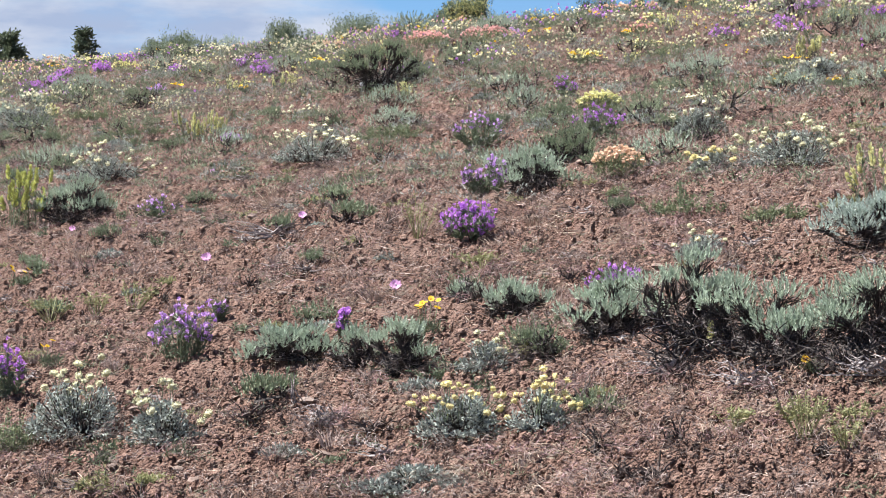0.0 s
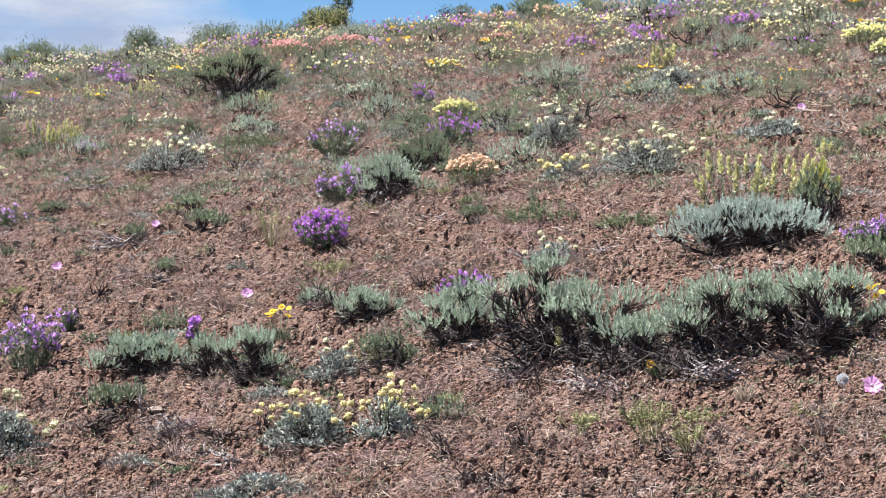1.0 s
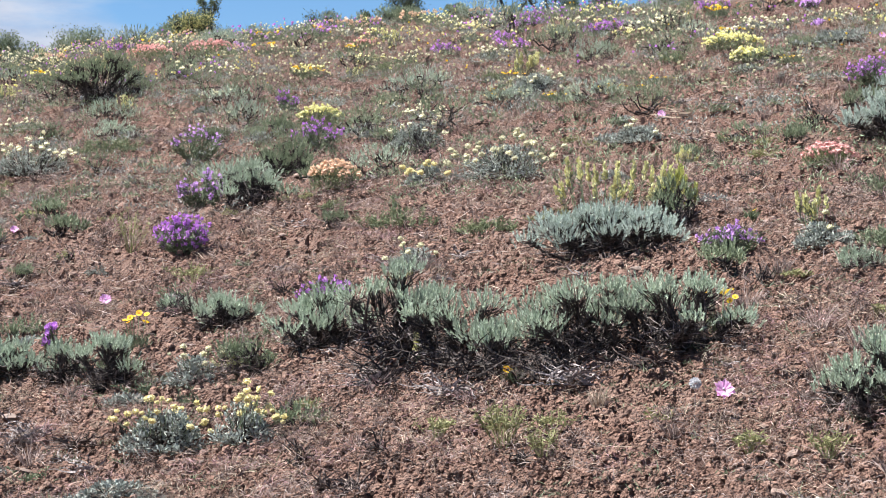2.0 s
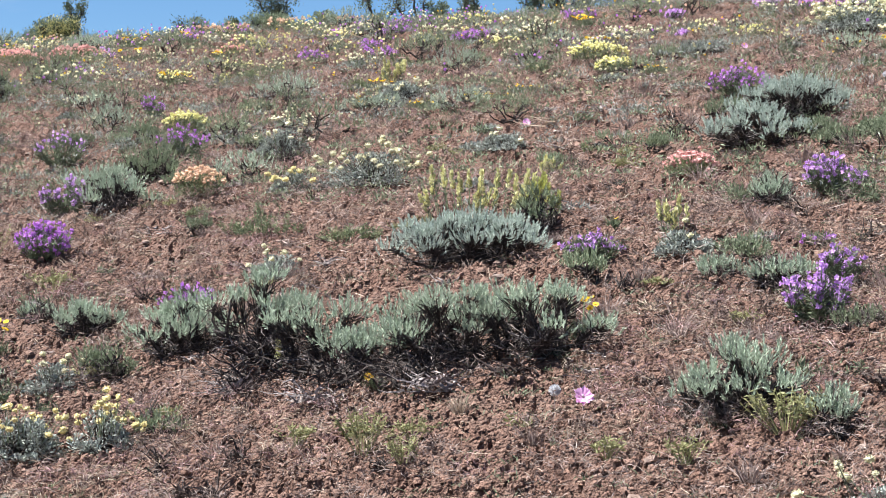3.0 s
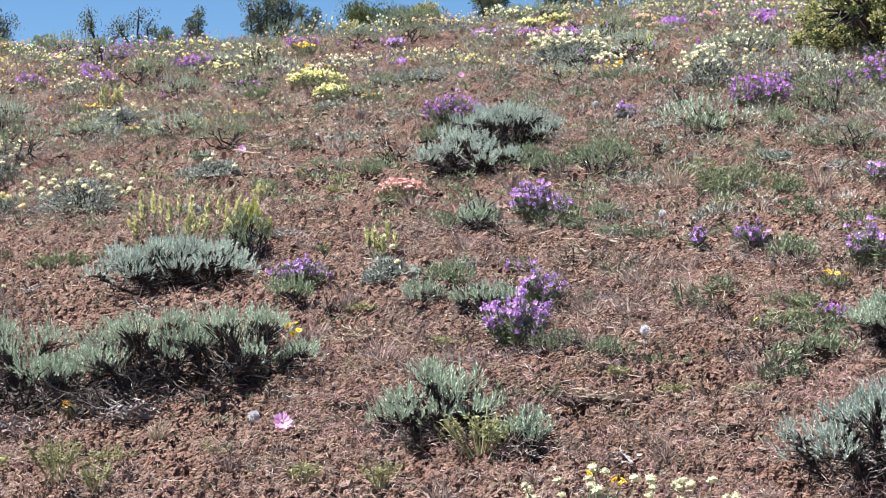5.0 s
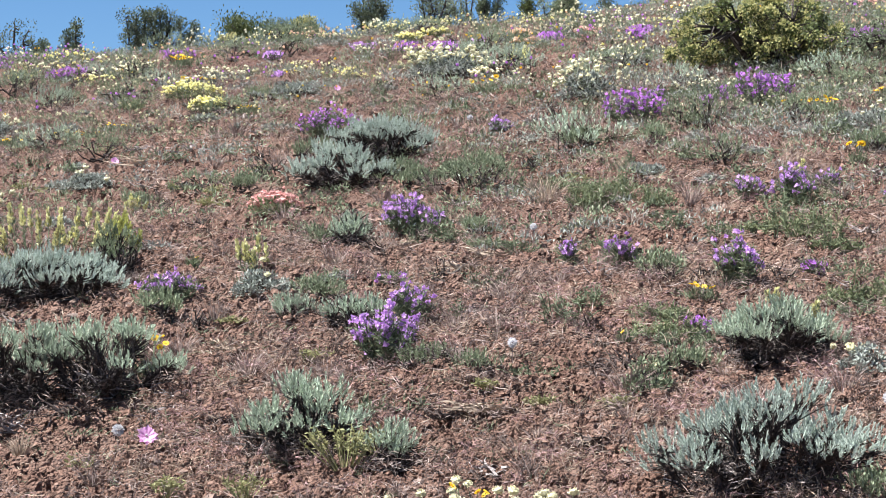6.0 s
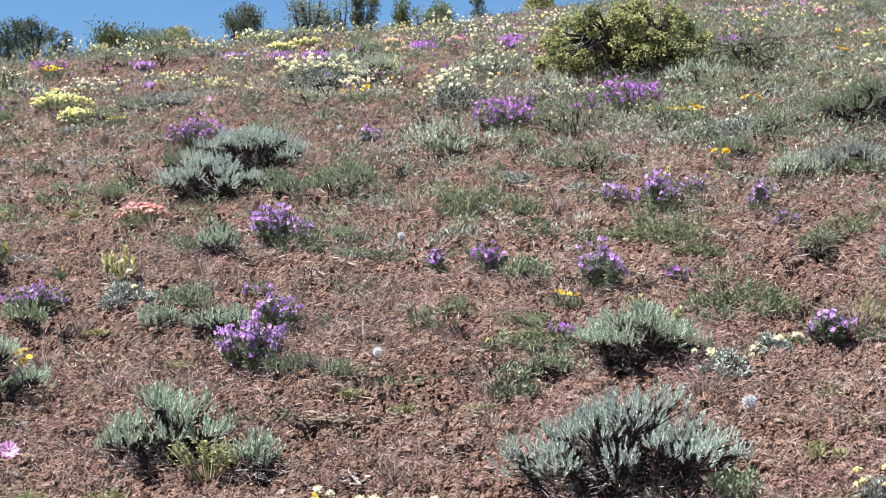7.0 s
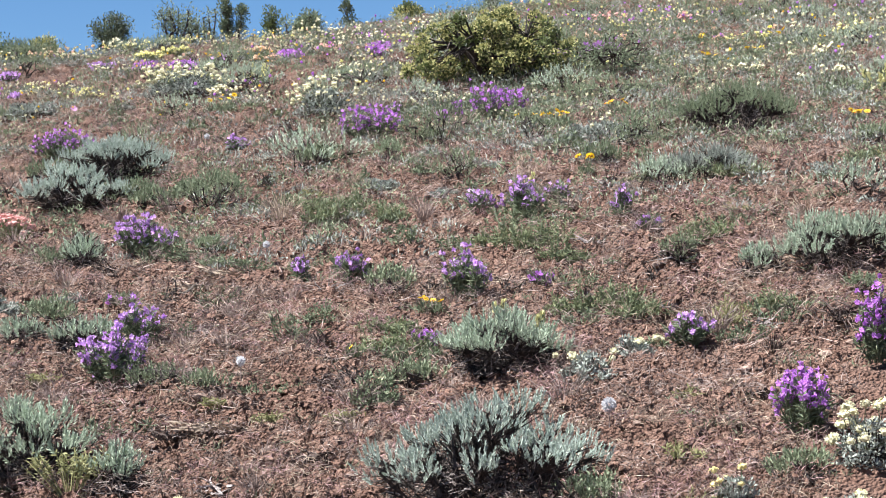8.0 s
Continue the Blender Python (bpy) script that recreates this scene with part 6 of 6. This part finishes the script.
g.mounds(rest_of(x, y) + np.stack([0 * x, 0 * x, size * 0.2], 1), size, 0.7)
stuff("soil_clods", g, CLOD, "loose crumbs and small clods of reddish-brown soil", "soil", True)

g = Geo(62)
x, y, rng = strewn(900, 2.3, 9.5, 62, -1.0)
size = 0.006 + 0.016 * rng.uniform(0, 1, len(x)) ** 2.5
g.lumps(rest_of(x, y) + np.stack([0 * x, 0 * x, size * 0.15], 1), size, 0.5, 0.25)
stuff("small_stones", g, STONE, "small angular grey-brown stones on the soil", "stones")

g = Geo(63)
x, y, rng = strewn(40000, 2.3, 12.0, 63, -1.1)
keep = soft_noise(x, y, 0.5, 91) + 0.6 * soft_noise(x, y, 0.17, 92) > -0.2
x, y = x[keep], y[keep]
n = len(x)
a = rng.uniform(0, 6.283, n)
way = np.stack([np.cos(a), np.sin(a), rng.normal(0.12, 0.22, n)], 1)
g.leaves(rest_of(x, y) + (0, 0, 0.012), way, 0.016 + 0.060 * rng.uniform(0, 1, n) ** 3.5, rng.uniform(0.0010, 0.0021, n), 0.4, 0.1)
stuff("straw_litter", g, STRAW, "dry straw and stem litter lying on the soil", "litter")

g = Geo(83)
x, y, rng = strewn(30000, 4.6, 11.6, 82, -0.3)
keep = soft_noise(x, y, 0.7, 93) + 0.6 * soft_noise(x, y, 0.22, 94) > -0.22
x, y = x[keep], y[keep]
n = len(x)
a = rng.uniform(0, 6.283, n)
g.leaves(rest_of(x, y) + (0, 0, 0.016), np.stack([np.cos(a), np.sin(a), rng.normal(0.2, 0.2, n)], 1), 0.02 + 0.07 * rng.uniform(0, 1, n) ** 2, rng.uniform(0.0016, 0.0032, n), 0.4, 0.1)
stuff("upper_slope_litter", g, PINKDRY, "grey-pink stem litter lying on the upper slope", "litter")

# low tangles of fine dry stems: each one a dome filled with short strands
for seed, blade, count, patch, name, label in (
        (64, PINKDRY, 3900, -0.16, "pinkish_dry_growth", "low tangles of pinkish-tan dry growth between the plants"),
        (76, MAUVE, 2400, 0.05, "mauve_dry_growth", "low tangles of mauve-red dry growth between the plants"),
        # the dead growth's near-black tone also paints the shade pits at tuft feet
        (70, DARKDRY, 3600, -0.14, "dead_growth", "low tangles of dead growth between the plants, darkened to stand in for shaded gaps"),
        (65, STRAW, 1900, 0.0, "short_straw_grass", "short straw-coloured dry grass between the plants")):
    g = Geo(seed)
    x, y, rng = strewn(count, 2.3, 10.0, seed, -1.1 if blade is DARKDRY else -1.4)
    keep = soft_noise(x, y, 0.55, 64) + 0.6 * soft_noise(x, y, 0.17, seed + 9) > patch
    x, y = x[keep], y[keep]
    per = 46
    size = np.repeat(rng.uniform(0.7, 1.7, len(x)) ** (1.4 if blade is DARKDRY else 1), per)
    foot = np.repeat(rest_of(x, y) + (0, 0, 0.012), per, 0)
    n = len(foot)
    f = disc(rng, n) * 0.034 * size[:, None]
    dome = (0.056 if blade is DARKDRY else 0.040) * size * (1 - (np.linalg.norm(f, axis=1) / (0.036 * size)) ** 2)
    foot += np.stack([f[:, 0], f[:, 1], dome * rng.uniform(0, 0.8, n)], 1)
    way = unit(rng.normal(size=(n, 3)) * (1, 1, 0.7) + (0, 0, 0.55))
    g.leaves(foot, way, rng.uniform(0.012, 0.032, n) * size ** 0.5, rng.uniform(0.0010, 0.0019, n), 0.45, 0.1, 0.15)
    stuff(name, g, blade, label, "dry growth")

g = Geo(66)
x, y, rng = strewn(3800, 2.3, 11.6, 66, -1.5)
keep = soft_noise(x, y, 0.6, 66) + 0.6 * soft_noise(x, y, 0.2, 75) > -0.2
x, y = x[keep], y[keep]
size = np.repeat(rng.uniform(0.5, 1.35, len(x)), 14)
foot = np.repeat(rest_of(x, y), 14, 0)
n = len(foot)
foot[:, :2] += rng.normal(0, 0.018, (n, 2)) * size[:, None]
g.leaves(foot, up_ways(rng, n, 0.95), rng.uniform(0.35, 1.2, n) * 0.030 * size, rng.uniform(0.0013, 0.0027, n), 0.4, 0.1, 0.15)
stuff("short_green_growth", g, STALK, "short grey-green growth between the plants", "low growth")

for seed, leaf, count, low, floor, west, name, label in (
        (67, SAGE_DARK, 2600, 6.2, -0.1, -14, "upper_slope_growth", "low olive mats between the flowers of the upper slope"),
        (68, SILVER, 2300, 6.0, -0.05, -14, "upper_slope_silver_growth", "low silvery mats between the flowers of the upper slope"),
        (78, STALK, 1900, 6.2, -0.1, -14, "upper_slope_green_growth", "low dull green mats between the flowers of the upper slope"),
        (84, SAGE_DARK, 1100, 7.6, -0.3, 29, "eastern_slope_growth", "low grey-olive shrubby growth of the eastern slope"),
        (85, SILVER, 700, 7.2, -0.2, 27, "eastern_slope_silver_growth", "low silvery shrubby growth of the eastern slope")):
    g = Geo(seed)
    x, y, rng = strewn(count, low, 11.8, seed, az0=west)
    keep = soft_noise(x, y, 0.7, seed) + 0.6 * soft_noise(x, y, 0.25, seed + 9) > floor
    x, y = x[keep], y[keep]
    per = 36
    size = np.repeat(rng.uniform(0.028, 0.100, len(x)) * (1.0 if west < 0 else 1.3), per)
    foot = np.repeat(rest_of(x, y), per, 0)
    n = len(foot)
    f = disc(rng, n)
    foot += np.stack([f[:, 0] * size, f[:, 1] * size * 0.9, 0.012 + 0.65 * size * (1 - (f ** 2).sum(1)) * rng.uniform(0.3, 1, n)], 1)
    way = unit(rng.normal(size=(n, 3)) * (0.8, 0.8, 0.5) + np.concatenate([f * 0.6, np.ones((n, 1))], 1))
    g.leaves(foot, way, rng.uniform(0.012, 0.024, n), rng.uniform(0.0034, 0.0060, n), 0.55, 0.2)
    stuff(name, g, leaf, label, "undergrowth")

for seed, blade, count, floor, name, label in (
        (77, PINKDRY, 8000, -0.35, "upper_slope_dry_growth", "fine pinkish dry stems of the upper slope"),
        (81, DARKDRY, 3400, -0.15, "upper_slope_dead_growth", "fine grey-brown dead stems of the upper slope"),
        (80, STRAW, 2200, 0.0, "upper_slope_straw", "fine straw-coloured grass of the upper slope")):
    g = Geo(seed)
    x, y, rng = strewn(count, 4.9, 11.9, seed)
    keep = soft_noise(x, y, 0.6, seed) + 0.6 * soft_noise(x, y, 0.2, seed + 9) > floor
    x, y = x[keep], y[keep]
    per = 12
    size = np.repeat(rng.uniform(0.5, 1.35, len(x)), per)
    foot = np.repeat(rest_of(x, y), per, 0)
    n = len(foot)
    foot[:, :2] += rng.normal(0, 0.03, (n, 2)) * size[:, None]
    g.leaves(foot, up_ways(rng, n, 0.65), rng.uniform(0.4, 1.3, n) * 0.045 * size, rng.uniform(0.0012, 0.0024, n), 0.4, 0.1, 0.15)
    stuff(name, g, blade, label, "undergrowth")

# blossoms of the flower belt that are too many and too small to pick apart
for seed, petal, count, size, low, floor, name, label in (
        (71, CREAM, 7500, 0.0082, 7.8, 0.16, "cream_bloom", "countless small cream flower heads on the upper slope"),
        (72, LEMON, 3000, 0.008, 9.0, 0.12, "lemon_bloom", "countless small lemon-yellow flower heads on the upper slope"),
        (73, PEACH, 2000, 0.009, 9.8, 0.16, "peach_bloom", "countless small peach flower heads on the upper slope"),
        (74, MAGENTA, 2400, 0.009, 8.8, 0.16, "violet_bloom", "countless small violet flowers on the upper slope"),
        (75, GOLD, 520, 0.007, 8.6, 0.16, "golden_bloom", "countless tiny golden flowers on the upper slope")):
    g = Geo(seed)
    x, y, rng = strewn(count, low, 11.6, seed)
    keep = soft_noise(x, y, 0.8, seed) + 0.7 * soft_noise(x, y, 0.3, seed + 9) > floor - 0.06
    x, y = x[keep], y[keep]
    foot = rest_of(x, y)
    top = foot + np.stack([rng.normal(0, 0.01, len(x)), rng.normal(0, 0.01, len(x)), rng.uniform(0.03, 0.085, len(x))], 1)
    way = unit(rng.normal(size=(len(x), 4, 3)) + (0, -0.3, 0.5))
    r = size * rng.uniform(0.7, 1.25, len(x))
    g.leaves((top[:, None] - way * (r * 0.7)[:, None, None]).reshape(-1, 3), way.reshape(-1, 3), np.repeat(r * 1.7, 4), np.repeat(r * 1.5, 4))
    stuff(name, g, petal, label, "wildflowers")
    s = Geo(seed + 500)
    s.leaves(foot, top - foot, np.linalg.norm(top - foot, axis=1), 0.0022, 0.5, 0.1)
    stuff(name + "_stalks", s, STALK, "thin stalks under " + label, "wildflowers")
